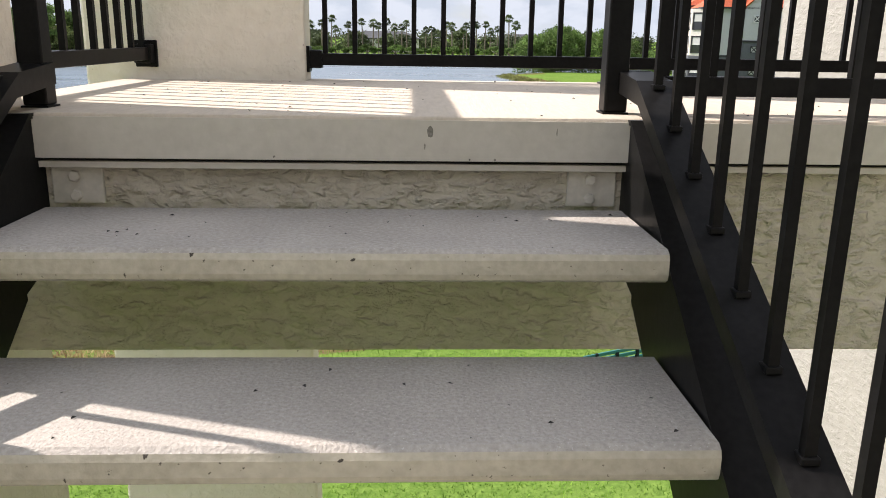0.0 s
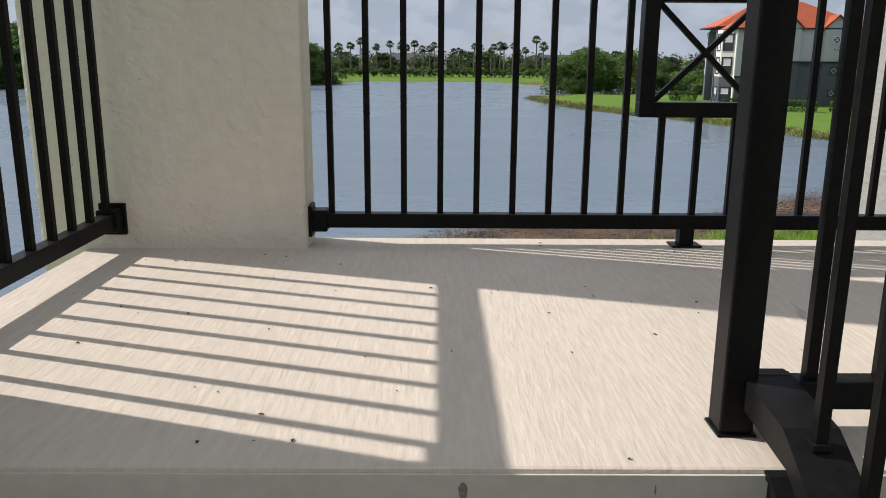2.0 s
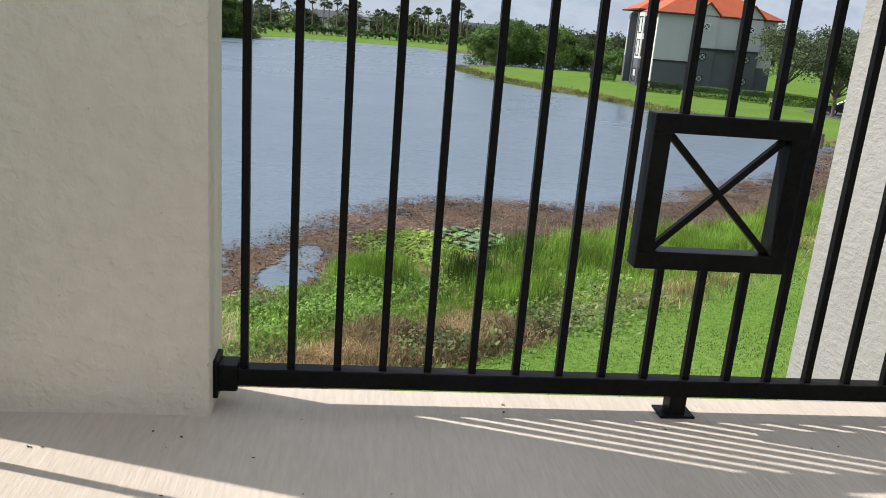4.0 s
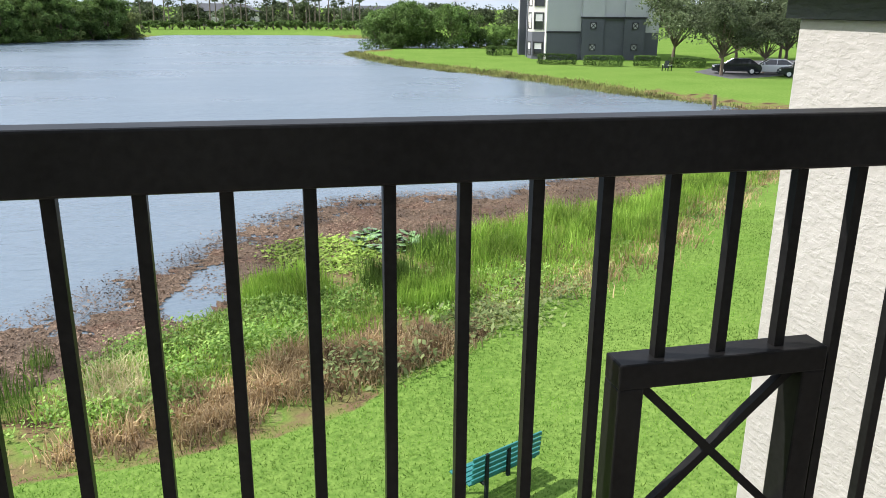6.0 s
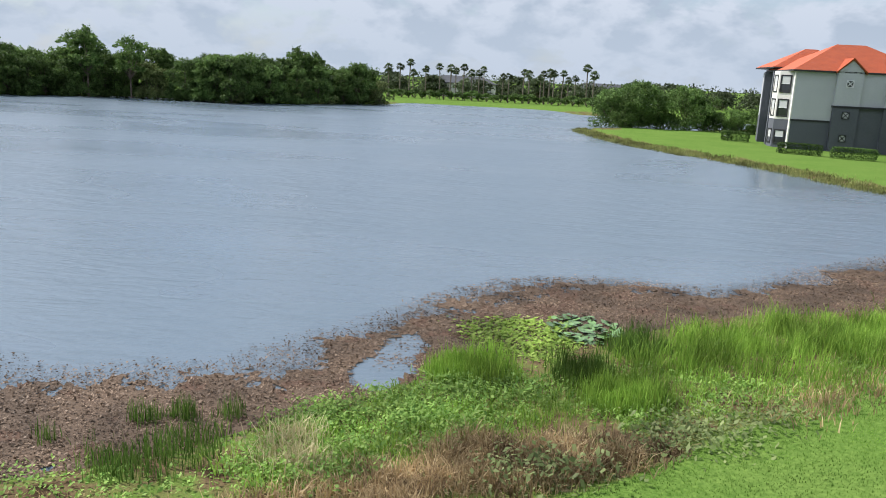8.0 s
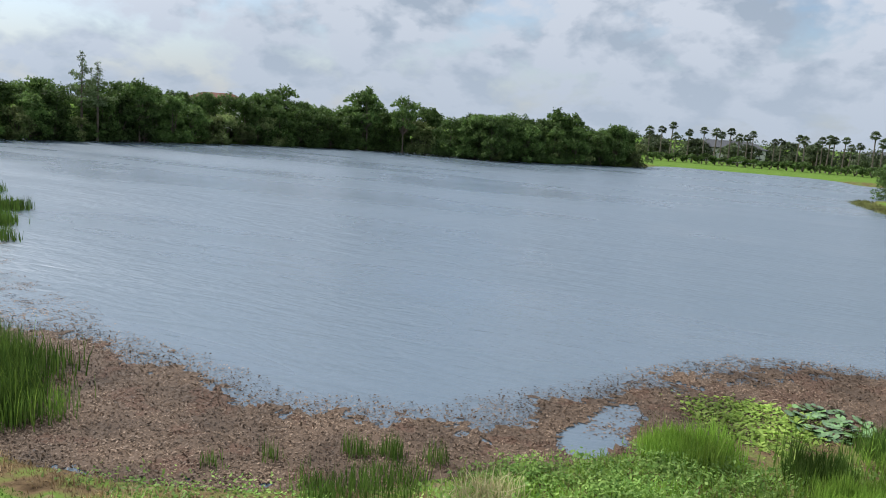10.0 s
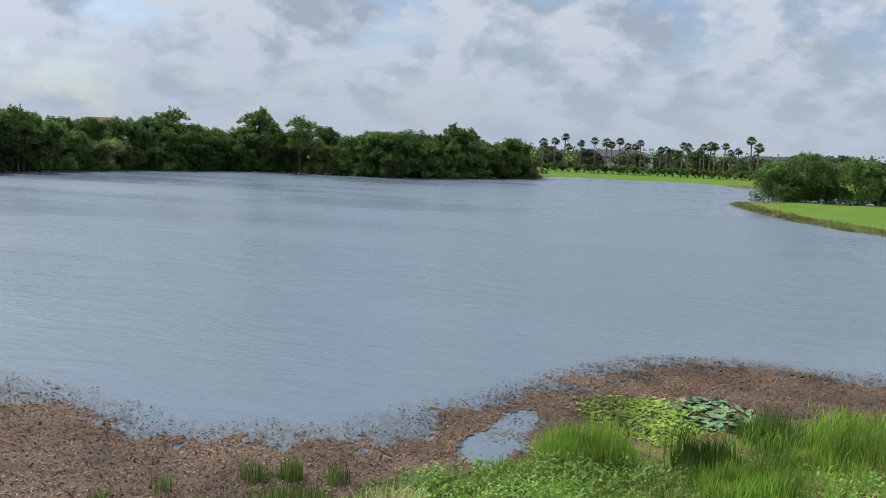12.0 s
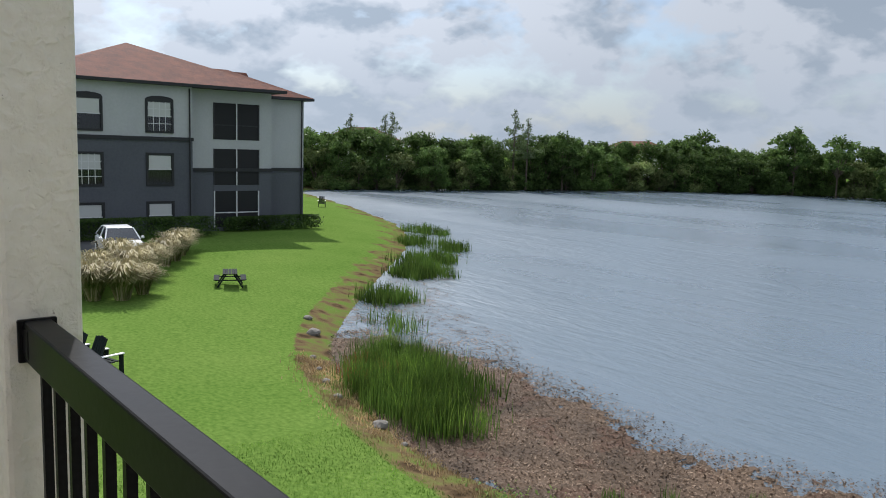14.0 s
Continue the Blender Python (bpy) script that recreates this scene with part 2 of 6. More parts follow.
M_PALMTRUNK = material("palm trunk", (0.20, 0.165, 0.125), 0.95, second=(0.13, 0.105, 0.08), scale=2, fine=10, bump=0.6, bump_scale=6, dist=0.04, stretch=(0.4, 0.4, 2))
M_BLDWHITE = material("light grey painted wall", (0.46, 0.465, 0.465), 0.85, second=(0.41, 0.415, 0.415), scale=0.4, fine=8, bump=0.2, bump_scale=12)
M_BLDDARK = material("slate grey painted wall", (0.085, 0.09, 0.105), 0.85, second=(0.105, 0.11, 0.125), scale=0.4, fine=8, bump=0.2, bump_scale=12)
M_BLDTRIM = material("black trim", (0.02, 0.02, 0.022), 0.6, scale=2, fine=20)
M_CREAM = material("cream painted wall", (0.72, 0.69, 0.62), 0.85, second=(0.66, 0.63, 0.56), scale=0.5, fine=8)
M_SASH = material("white window frame", (0.7, 0.7, 0.69), 0.5)
M_BLIND = material("window blind", (0.55, 0.55, 0.53), 0.6, second=(0.5, 0.5, 0.48), stretch=(1, 1, 14), scale=3, fine=30, bump=0.3, bump_scale=6)
M_GLASS = material("dark window glass", (0.02, 0.022, 0.025), 0.06, second=(0.03, 0.032, 0.035), scale=0.6, fine=3, bump=0.02, spec=0.7)
M_SCREEN = material("dark insect screen", (0.008, 0.008, 0.009), 0.7)
M_LEAF_DARK = leaf_material("mangrove leaf", (0.058, 0.108, 0.026), (0.13, 0.195, 0.055))
M_LEAF_LIGHT = leaf_material("willow leaf", (0.13, 0.18, 0.055), (0.25, 0.29, 0.11))
M_LEAF_OAK = leaf_material("oak leaf", (0.068, 0.092, 0.042), (0.13, 0.16, 0.08))
M_LEAF_PINE = leaf_material("cypress leaf", (0.085, 0.125, 0.05), (0.13, 0.17, 0.075))
M_PALM = leaf_material("palm frond", (0.075, 0.105, 0.05), (0.14, 0.165, 0.085))
M_HEDGE = leaf_material("hedge leaf", (0.05, 0.10, 0.024), (0.11, 0.17, 0.048))
M_REED = leaf_material("reed blade", (0.11, 0.21, 0.025), (0.25, 0.37, 0.06), 0.1)
M_REEDDARK = leaf_material("rush blade", (0.045, 0.095, 0.016), (0.115, 0.18, 0.035), 0.1)
M_WEEDGREEN = leaf_material("marsh weed leaf", (0.10, 0.20, 0.035), (0.25, 0.36, 0.085), 0.1)
M_LIME = leaf_material("water lettuce leaf", (0.15, 0.25, 0.035), (0.29, 0.38, 0.08), 0.1)
M_LILY = leaf_material("lily pad", (0.07, 0.15, 0.04), (0.30, 0.38, 0.16), 0.1, 0.1)
M_DRYGRASS = leaf_material("dry grass blade", (0.27, 0.18, 0.085), (0.52, 0.40, 0.22), 0.1)
M_PLUME = leaf_material("pale plume grass", (0.29, 0.25, 0.12), (0.48, 0.42, 0.25), 0.1)
M_BROWNWEED = leaf_material("brown floating weed", (0.04, 0.024, 0.013), (0.24, 0.17, 0.115), 0.1, 0.1)
M_LAWNBLADE = leaf_material("lawn blade", (0.085, 0.18, 0.022), (0.175, 0.285, 0.045), 0.1)
M_OLIVE = leaf_material("olive shore grass", (0.12, 0.14, 0.04), (0.26, 0.26, 0.095), .1)
M_ROCK = material("shore rock", (0.22, 0.2, 0.17), 0.9, scale=3, fine=20, bump=0.6)


def roof_material(name, base, second):
    m = material(name, base, 0.75, second=second, scale=1.2, fine=9, bump=0, amount=0.9)
    nt = m.node_tree
    N, L = nt.nodes, nt.links
    b = N["Principled BSDF"]
    tc = N.new("ShaderNodeTexCoord")
    wz = N.new("ShaderNodeTexWave"); wz.wave_type = 'BANDS'; wz.bands_direction = 'Z'; wz.wave_profile = 'SAW'
    wz.inputs["Scale"].default_value = 1.9; wz.inputs["Distortion"].default_value = 0.15
    L.new(tc.outputs["Object"], wz.inputs["Vector"])
    bp = N.new("ShaderNodeBump"); bp.inputs["Strength"].default_value = 1.0; bp.inputs["Distance"].default_value = 0.16
    L.new(wz.outputs["Fac"], bp.inputs["Height"])
    L.new(bp.outputs[0], b.inputs["Normal"])
    return m


M_ROOF = roof_material("terracotta tile roof", (0.50, 0.105, 0.035), (0.40, 0.08, 0.03))
M_ROOFB = roof_material("brown clay tile roof", (0.27, 0.09, 0.046), (0.15, 0.055, 0.034))


def water_material():
    m = bpy.data.materials.new("lake water")
    m.use_nodes = True
    nt = m.node_tree
    N, L = nt.nodes, nt.links
    b = N["Principled BSDF"]
    b.inputs["Base Color"].default_value = (0.098, 0.132, 0.160, 1)
    b.inputs["IOR"].default_value = 1.6
    tc = N.new("ShaderNodeTexCoord")
    mp = N.new("ShaderNodeMapping")
    mp.inputs["Rotation"].default_value = (0, 0, radians(-25))
    mp.inputs["Scale"].default_value = (0.45, 1.3, 1)
    L.new(tc.outputs["Object"], mp.inputs["Vector"])
    n1 = N.new("ShaderNodeTexNoise"); n1.inputs["Scale"].default_value = 3.2; n1.inputs["Detail"].default_value = 4; n1.inputs["Roughness"].default_value = 0.55
    n2 = N.new("ShaderNodeTexNoise"); n2.inputs["Scale"].default_value = 0.05; n2.inputs["Detail"].default_value = 3
    L.new(mp.outputs[0], n1.inputs["Vector"]); L.new(mp.outputs[0], n2.inputs["Vector"])
    amp = N.new("ShaderNodeMapRange")
    amp.inputs["From Min"].default_value = 0.35; amp.inputs["From Max"].default_value = 0.65
    amp.inputs["To Min"].default_value = 0.25; amp.inputs["To Max"].default_value = 1.0
    L.new(n2.outputs["Fac"], amp.inputs["Value"])
    # wind-ruffled patches beside calmer water
    wind = N.new("ShaderNodeMapRange")
    wind.inputs["From Min"].default_value = 0.38; wind.inputs["From Max"].default_value = 0.60
    wind.inputs["To Min"].default_value = 0.22; wind.inputs["To Max"].default_value = 0.36
    L.new(n2.outputs["Fac"], wind.inputs["Value"])
    L.new(wind.outputs[0], b.inputs["Roughness"])
    n3 = N.new("ShaderNodeTexNoise"); n3.inputs["Scale"].default_value = 0.75; n3.inputs["Detail"].default_value = 2; n3.inputs["Distortion"].default_value = 0.6
    L.new(mp.outputs[0], n3.inputs["Vector"])
    swell = N.new("ShaderNodeMath"); swell.operation = 'MULTIPLY_ADD'; swell.inputs[1].default_value = 2.0
    L.new(n3.outputs["Fac"], swell.inputs[0]); L.new(n1.outputs["Fac"], swell.inputs[2])
    mul = N.new("ShaderNodeMath"); mul.operation = 'MULTIPLY'
    L.new(swell.outputs[0], mul.inputs[0]); L.new(amp.outputs[0], mul.inputs[1])
    bp = N.new("ShaderNodeBump"); bp.inputs["Strength"].default_value = 0.42; bp.inputs["Distance"].default_value = 0.14
    L.new(mul.outputs[0], bp.inputs["Height"])
    L.new(bp.outputs[0], b.inputs["Normal"])
    return m


M_WATER = water_material()


def ground_material():
    m = bpy.data.materials.new("lawn and bank ground")
    m.use_nodes = True
    nt = m.node_tree
    N, L = nt.nodes, nt.links
    b = N["Principled BSDF"]
    b.inputs["Roughness"].default_value = 0.9
    b.inputs["Specular IOR Level"].default_value = 0.0
    tc = N.new("ShaderNodeTexCoord")

    def noise(scale, detail=5):
        n = N.new("ShaderNodeTexNoise"); n.inputs["Scale"].default_value = scale; n.inputs["Detail"].default_value = detail
        L.new(tc.outputs["Object"], n.inputs["Vector"])
        return n.outputs["Fac"]

    def ramp(src, *stops):
        r = N.new("ShaderNodeValToRGB")
        e = r.color_ramp.elements
        e[0].position, e[0].color = stops[0][0], (*stops[0][1], 1)
        e[1].position, e[1].color = stops[-1][0], (*stops[-1][1], 1)
        for p, c in stops[1:-1]:
            e.new(p).color = (*c, 1)
        L.new(src, r.inputs[0])
        return r.outputs[0]

    def mix(f, a, c):
        x = N.new("ShaderNodeMix"); x.data_type = 'RGBA'
        L.new(f, x.inputs["Factor"]); L.new(a, x.inputs["A"]); L.new(c, x.inputs["B"])
        return x.outputs["Result"]

    coarse = ramp(noise(0.22, 4), (0.35, (0.090, 0.165, 0.030)), (0.65, (0.128, 0.200, 0.044)))
    fine = ramp(noise(9, 6), (0.3, (0.045, 0.095, 0.014)), (0.7, (0.165, 0.245, 0.054)))
    x = N.new("ShaderNodeMix"); x.data_type = 'RGBA'; x.inputs["Factor"].default_value = 0.5
    L.new(coarse, x.inputs["A"]); L.new(fine, x.inputs["B"])
    lawn = x.outputs["Result"]
    bank = ramp(noise(1.3, 8), (0.30, (0.05, 0.034, 0.02)), (0.42, (0.13, 0.09, 0.05)), (0.52, (0.13, 0.135, 0.045)), (0.62, (0.10, 0.16, 0.032)), (0.72, (0.21, 0.16, 0.09)))
    at = N.new("ShaderNodeAttribute"); at.attribute_name = "bank"
    nz = noise(2.5, 5)
    ad = N.new("ShaderNodeMath"); ad.operation = 'MULTIPLY_ADD'; ad.inputs[1].default_value = 0.5
    L.new(nz, ad.inputs[0]); L.new(at.outputs["Fac"], ad.inputs[2])
    st = N.new("ShaderNodeMapRange"); st.inputs["From Min"].default_value = 0.70; st.inputs["From Max"].default_value = 0.82
    L.new(ad.outputs[0], st.inputs["Value"])
    L.new(mix(st.outputs[0], lawn, bank), b.inputs["Base Color"])
    bp = N.new("ShaderNodeBump"); bp.inputs["Strength"].default_value = 0.7; bp.inputs["Distance"].default_value = 0.05
    L.new(noise(14, 6), bp.inputs["Height"])
    L.new(bp.outputs[0], b.inputs["Normal"])
    return m


M_GROUND = ground_material()


# ---- building helpers ----
def part(name, bm, mat, parent=None, label="", smooth=False):
    me = bpy.data.meshes.new(name)
    bm.to_mesh(me)
    bm.free()
    mats = mat if isinstance(mat, (list, tuple)) else [mat]
    for m in mats:
        me.materials.append(m)
    if smooth:
        for p in me.polygons:
            p.use_smooth = True
    ob = new(name, me)
    if parent is not None:
        ob.parent = parent
    if label:
        ob["label"] = label
    return ob


def piece(name, mesh, parent, m=None):
    ob = new(name, mesh)
    ob.parent = parent
    if m is not None:
        ob.matrix_basis = m
    return ob


def thing(name, label, category, group="", m=None, kind=""):
    e = new(name)
    e.empty_display_size = 0.1
    if m is not None:
        e.matrix_basis = m
    return tagged(e, label, category, group, kind)


def box(bm, x0, x1, y0, y1, z0, z1, bevel=0.0, m=None, mi=0):
    b = bm if not bevel else bmesh.new()
    v = [b.verts.new((x, y, z)) for z in (z0, z1) for y in (y0, y1) for x in (x0, x1)]
    fs = [b.faces.new([v[i] for i in f]) for f in ((0, 2, 3, 1), (4, 5, 7, 6), (0, 1, 5, 4), (2, 6, 7, 3), (0, 4, 6, 2), (1, 3, 7, 5))]
    for f in fs:
        f.material_index = mi
    if bevel:
        bmesh.ops.bevel(b, geom=b.edges[:], offset=bevel, segments=2, affect='EDGES', profile=0.5)
        for f in b.faces:
            f.material_index = mi
        me = bpy.data.meshes.new("t")
        if m is not None:
            b.transform(m)
        b.to_mesh(me)
        b.free()
        bm.from_mesh(me)
        bpy.data.meshes.remove(me)
    elif m is not None:
        for q in v:
            q.co = m @ q.co
    return bm


def tube(bm, pts, radii, n=8, cap=True, mi=0):
    rings = []
    pts = [Vector(p) for p in pts]
    for i, p in enumerate(pts):
        d = (pts[min(i + 1, len(pts) - 1)] - pts[max(i - 1, 0)]).normalized()
        a = d.orthogonal().normalized()
        c = d.cross(a)
        r = radii[i] if isinstance(radii, (list, tuple)) else radii
        rings.append([bm.verts.new(p + a * math.cos(2 * math.pi * k / n) * r + c * math.sin(2 * math.pi * k / n) * r) for k in range(n)])
    for a, b in zip(rings, rings[1:]):
        for k in range(n):
            f = bm.faces.new((a[k], a[(k + 1) % n], b[(k + 1) % n], b[k]))
            f.material_index = mi
    if cap:
        bm.faces.new(rings[0][::-1]).material_index = mi
        bm.faces.new(rings[-1]).material_index = mi
    return bm


def prism(bm, poly, axis, a, b, mi=0):
    """A polygon given in two axes, drawn out from a to b along the third."""
    def at(p, h):
        return {'x': (h, p[0], p[1]), 'y': (p[0], h, p[1]), 'z': (p[0], p[1], h)}[axis]
    lo = [bm.verts.new(at(p, a)) for p in poly]
    hi = [bm.verts.new(at(p, b)) for p in poly]
    n = len(poly)
    for f in [lo[::-1], hi] + [(lo[i], lo[(i + 1) % n], hi[(i + 1) % n], hi[i]) for i in range(n)]:
        bm.faces.new(f).material_index = mi
    bmesh.ops.recalc_face_normals(bm, faces=bm.faces[:])
    return bm


def boxed(name, dims, mat, parent=None, label="", bevel=0.004):
    return part(name, box(bmesh.new(), *dims, bevel=bevel), mat, parent, label)


# ---- ground, lake ----
WATER_Z = -5.2
LAKE = [(32.5, 50), (32, 43), (27.5, 37.5), (21.5, 31.5), (16.3, 27), (11.3, 25), (8, 24.1), (5.2, 21.8), (2.1, 20), (-0.1, 17.9), (-1.7, 16.2),
        (-3.2, 14.7), (-5, 12.9), (-8, 11.3), (-11.5, 10.9), (-14.5, 11.7), (-18.6, 13.1), (-21.8, 15.1), (-26, 18.7), (-31.5, 23.8), (-41, 32.9),
        (-50, 39), (-57, 42), (-80, 50.5), (-97, 55), (-99, 62), (-92, 92), (-83, 125), (-67, 142), (-44, 138), (-26, 164), (-20, 171), (-22, 185),
        (-3, 189), (12, 178), (25, 168), (48, 166), (62, 150), (40, 138), (22, 128), (12, 118), (15.3, 93.4), (19.5, 82.6), (25, 72.3), (27.5, 59.5)]


def chaikin(p, rounds=2):
    p = np.array(p, float)
    for _ in range(rounds):
        q = np.roll(p, -1, axis=0)
        p = np.stack([0.75 * p + 0.25 * q, 0.25 * p + 0.75 * q], 1).reshape(-1, 2)
    return p


LAKE_S = chaikin(LAKE, 2)


def signed_distance(px, py, poly):
    """Distance to a closed line, negative inside it."""
    a, b = poly, np.roll(poly, -1, axis=0)
    best = np.full(px.shape, 1e9)
    inside = np.zeros(px.shape, bool)
    for (x0, y0), (x1, y1) in zip(a, b):
        ex, ey = x1 - x0, y1 - y0
        t = np.clip(((px - x0) * ex + (py - y0) * ey) / (ex * ex + ey * ey + 1e-9), 0, 1)
        best = np.minimum(best, (px - x0 - t * ex) ** 2 + (py - y0 - t * ey) ** 2)
        hit = (y0 > py) != (y1 > py)
        with np.errstate(divide='ignore', invalid='ignore'):
            cross = px < (x1 - x0) * (py - y0) / (y1 - y0) + x0
        inside ^= hit & cross
    d = np.sqrt(best)
    return np.where(inside, -d, d)


def bank_width(x, y):
    w = np.interp(x, [-60, -20, -12, -9, -3, 1, 4, 7, 11, 16, 22, 30], [1.6, 0.9, 0.8, 1.2, 3.0, 5.2, 5.6, 5.6, 4.6, 2.7, 2.2, 1.8])
    return np.where(y < 45, w, 2.4)


def ground_z(x, y):
    x, y = np.asarray(x, float), np.asarray(y, float)
    d = signed_distance(x, y, LAKE_S)
    w = bank_width(x, y)
    lawn = -4.5 - 0.3 * np.clip((y - 40) / 30, 0, 1)
    u = np.clip(d / w, 0, 1)
    bank = WATER_Z + 0.02 + 0.22 * u
    step = np.clip((d - w) / 0.5, 0, 1)
    rise = np.clip((d - w) / 6.5, 0, 1)
    z = bank + 0.10 * step + (lawn - WATER_Z - 0.34) * rise * rise * (3 - 2 * rise)
    z = np.where(d < 0, WATER_Z + np.maximum(-1.2, d * 0.25), z)
    z = z + 0.03 * np.sin(x * 0.7 + 1) * np.sin(y * 0.6) * (d > 1.0)
    return z, d, w


def axis_steps(lo, hi, fine, far):
    core = list(np.arange(lo, hi, fine))
    step, v = fine, hi
    up = []
    while v < far:
        up.append(v); step *= 1.16; v += step
    step, v = fine, lo
    dn = []
    while v > -far:
        step *= 1.16; v -= step; dn.append(v)
    return np.array(dn[::-1] + core + up + [far])


def build_ground():
    xs = axis_steps(-24, 22, 0.3, 2500)
    ys = axis_steps(3, 36, 0.3, 2500)
    gx, gy = np.meshgrid(xs, ys)
    z, d, w = ground_z(gx.ravel(), gy.ravel())
    verts = np.stack([gx.ravel(), gy.ravel(), z], 1)
    nx, ny = len(xs), len(ys)
    i = np.arange((ny - 1) * (nx - 1))
    r, c = i // (nx - 1), i % (nx - 1)
    a = r * nx + c
    faces = np.stack([a, a + 1, a + 1 + nx, a + nx], 1)
    me = bpy.data.meshes.new("ground")
    me.from_pydata(verts.tolist(), [], faces.tolist())
    at = me.attributes.new("bank", 'FLOAT', 'POINT')
    at.data.foreach_set("value", np.clip(1.0 - (d - w) / 0.6, 0, 1))
    me.materials.append(M_GROUND)
    me.polygons.foreach_set("use_smooth", [True] * len(me.polygons))
    tagged(new("ground", me), "mown green lawn sloping to a weedy lake bank", "ground", kind="structure")


build_ground()
bm = bmesh.new()
bmesh.ops.create_grid(bm, x_segments=2, y_segments=2, size=1)
bm.transform(Matrix.Translation((-20, 95, WATER_Z)) @ Matrix.Diagonal((130, 105, 1, 1)))
tagged(part("water", bm, M_WATER), "grey-blue rippled lake reflecting the cloudy sky", "lake", kind="structure")

# ---- landing ----
X_L, X_R, Y_FAR = -0.80, 2.22, 1.33
landing = thing("landing_floor", "sunlit brushed concrete landing slab with painted edge", "floor", kind="structure")
part("slab", box(bmesh.new(), X_L, X_R, 0.0, Y_FAR, -0.088, 0.0, bevel=0.006), [M_FLOOR], landing)
part("slab_edge", box(bmesh.new(), X_L, X_R, -0.004, 0.0, -0.086, -0.007), M_SLABEDGE, landing, "grey painted concrete slab edge with scuffs")
# near-black strip puts the groove's shade into its colour
part("edge_joint", box(bmesh.new(), X_L, X_R, 0.02, 0.06, -0.108, -0.088), M_GAP, landing, "groove under the slab edge, its shade given as dark fill")
beam = part("beam", box(bmesh.new(), X_L, X_R, 0.036, 0.26, -0.5, -0.106, bevel=0.006), M_BEAM, landing, "rough beige stucco beam under the landing")
part("beam_lip", box(bmesh.new(), X_L, X_R, 0.006, 0.04, -0.106, -0.094), M_SLABEDGE, landing)
part("soffit", box(bmesh.new(), X_L, X_R, 0.26, Y_FAR - 0.02, -0.2, -0.088), M_BEAM, landing)


def wall(name, dims, mat, label, m=None):
    b = box(bmesh.new(), *dims, bevel=0.012)
    return tagged(part(name, b, mat), label, "wall", kind="structure")


wall("wall_column", (-0.93, -0.205, 1.185, 1.335, -4.7, 4.2), M_STUCCO, "beige stucco column with chipped paint at the landing")
wall("wall_west", (-0.98, -0.72, -0.243, 0.29, -4.7, 4.2), M_STUCCO, "beige stucco pier beside the stair")
wall("wall_east", (2.22, 2.62, -6.2, 3.0, -4.7, 1.16), M_WALLWHITE, "sunlit white stucco wall with rough texture")
wall("wall_east_upper", (2.24, 2.60, -6.2, 2.98, 1.43, 2.6), M_WALLWHITE, "white stucco wall above the dark moulding")
# unseen wall, added to close the stair's back for bounced light
wall("wall_south", (-3.0, 2.22, -6.2, -6.0, -4.7, 2.6), M_STUCCO, "unseen plain stucco wall added behind the stair to shape bounced light")


def build_moulding():
    # a round belt over a small flat fillet, wrapped round the wall's end
    prof = [(0.0, 1.16), (-0.035, 1.16), (-0.035, 1.225), (-0.07, 1.235)]
    for k in range(9):
        a = -math.pi / 2 + math.pi * k / 8
        prof.append((-0.07 - 0.075 * math.cos(a), 1.32 + 0.085 * math.sin(a)))
    prof += [(-0.02, 1.415), (0.0, 1.432)]
    bm = bmesh.new()
    rings = []
    for cx, cy, sx, sy in ((2.22, -6.2, 1, 0), (2.22, 3.0, 1, -1), (2.62, 3.0, -1, -1), (2.62, -6.2, -1, 0)):
        rings.append([bm.verts.new((cx + o * sx, cy + o * sy, z)) for o, z in prof])
    for a, b in zip(rings, rings[1:]):
        for k in range(len(prof) - 1):
            bm.faces.new((a[k], a[k + 1], b[k + 1], b[k]))
    bmesh.ops.recalc_face_normals(bm, faces=bm.faces[:])
    tagged(part("trim_moulding", bm, M_MOULD, smooth=True), "dark grey rounded moulding along the white wall", "trim", kind="structure")
    box_b = box(bmesh.new(), 2.225, 2.615, -6.2, 2.995, 1.15, 1.44)
    tagged(part("trim_core", box_b, M_MOULD), "dark grey core of the moulding", "trim", kind="structure")


build_moulding()


def build_scuffs():
    for x, z, w, h in ((0.182, -0.03, 0.016, 0.028), (0.172, -0.058, 0.004, 0.014), (0.31, -0.083, 0.006, 0.006), (0.43, -0.028, 0.003, 0.016), (-0.12, -0.08, 0.006, 0.005), (0.26, -0.083, 0.005, 0.005)):
        b = bmesh.new()
        g = random.Random(int(x * 1000))
        prism(b, [(x + w * math.cos(a) * g.uniform(.6, 1) / 2, z + h * math.sin(a) * g.uniform(.7, 1) / 2) for a in (0, .7, 1.4, 2.1, 2.8, 3.5, 4.2, 4.9, 5.6)], 'y', -0.0048, -0.003)
        part("scuff_mark", b, M_SCUFF, landing, "dark scuff mark")


M_SCUFF = material("scuff mark", (0.13, 0.12, 0.10), 0.9, second=(0.25, 0.23, 0.19), scale=60, fine=200, bump=0)
build_scuffs()

# ---- railings ----
BAR = 0.0165


def bar_mesh(z0, z1, s=BAR):
    me = bpy.data.meshes.new("bar")
    b = box(bmesh.new(), -s / 2, s / 2, -s / 2, s / 2, z0, z1)
    b.to_mesh(me)
    b.free()
    me.materials.append(M_BLACK)
    return me


BAR_FULL, BAR_LOW, BAR_HIGH = bar_mesh(0.085, 0.985), bar_mesh(0.085, 0.366), bar_mesh(0.693, 0.985)


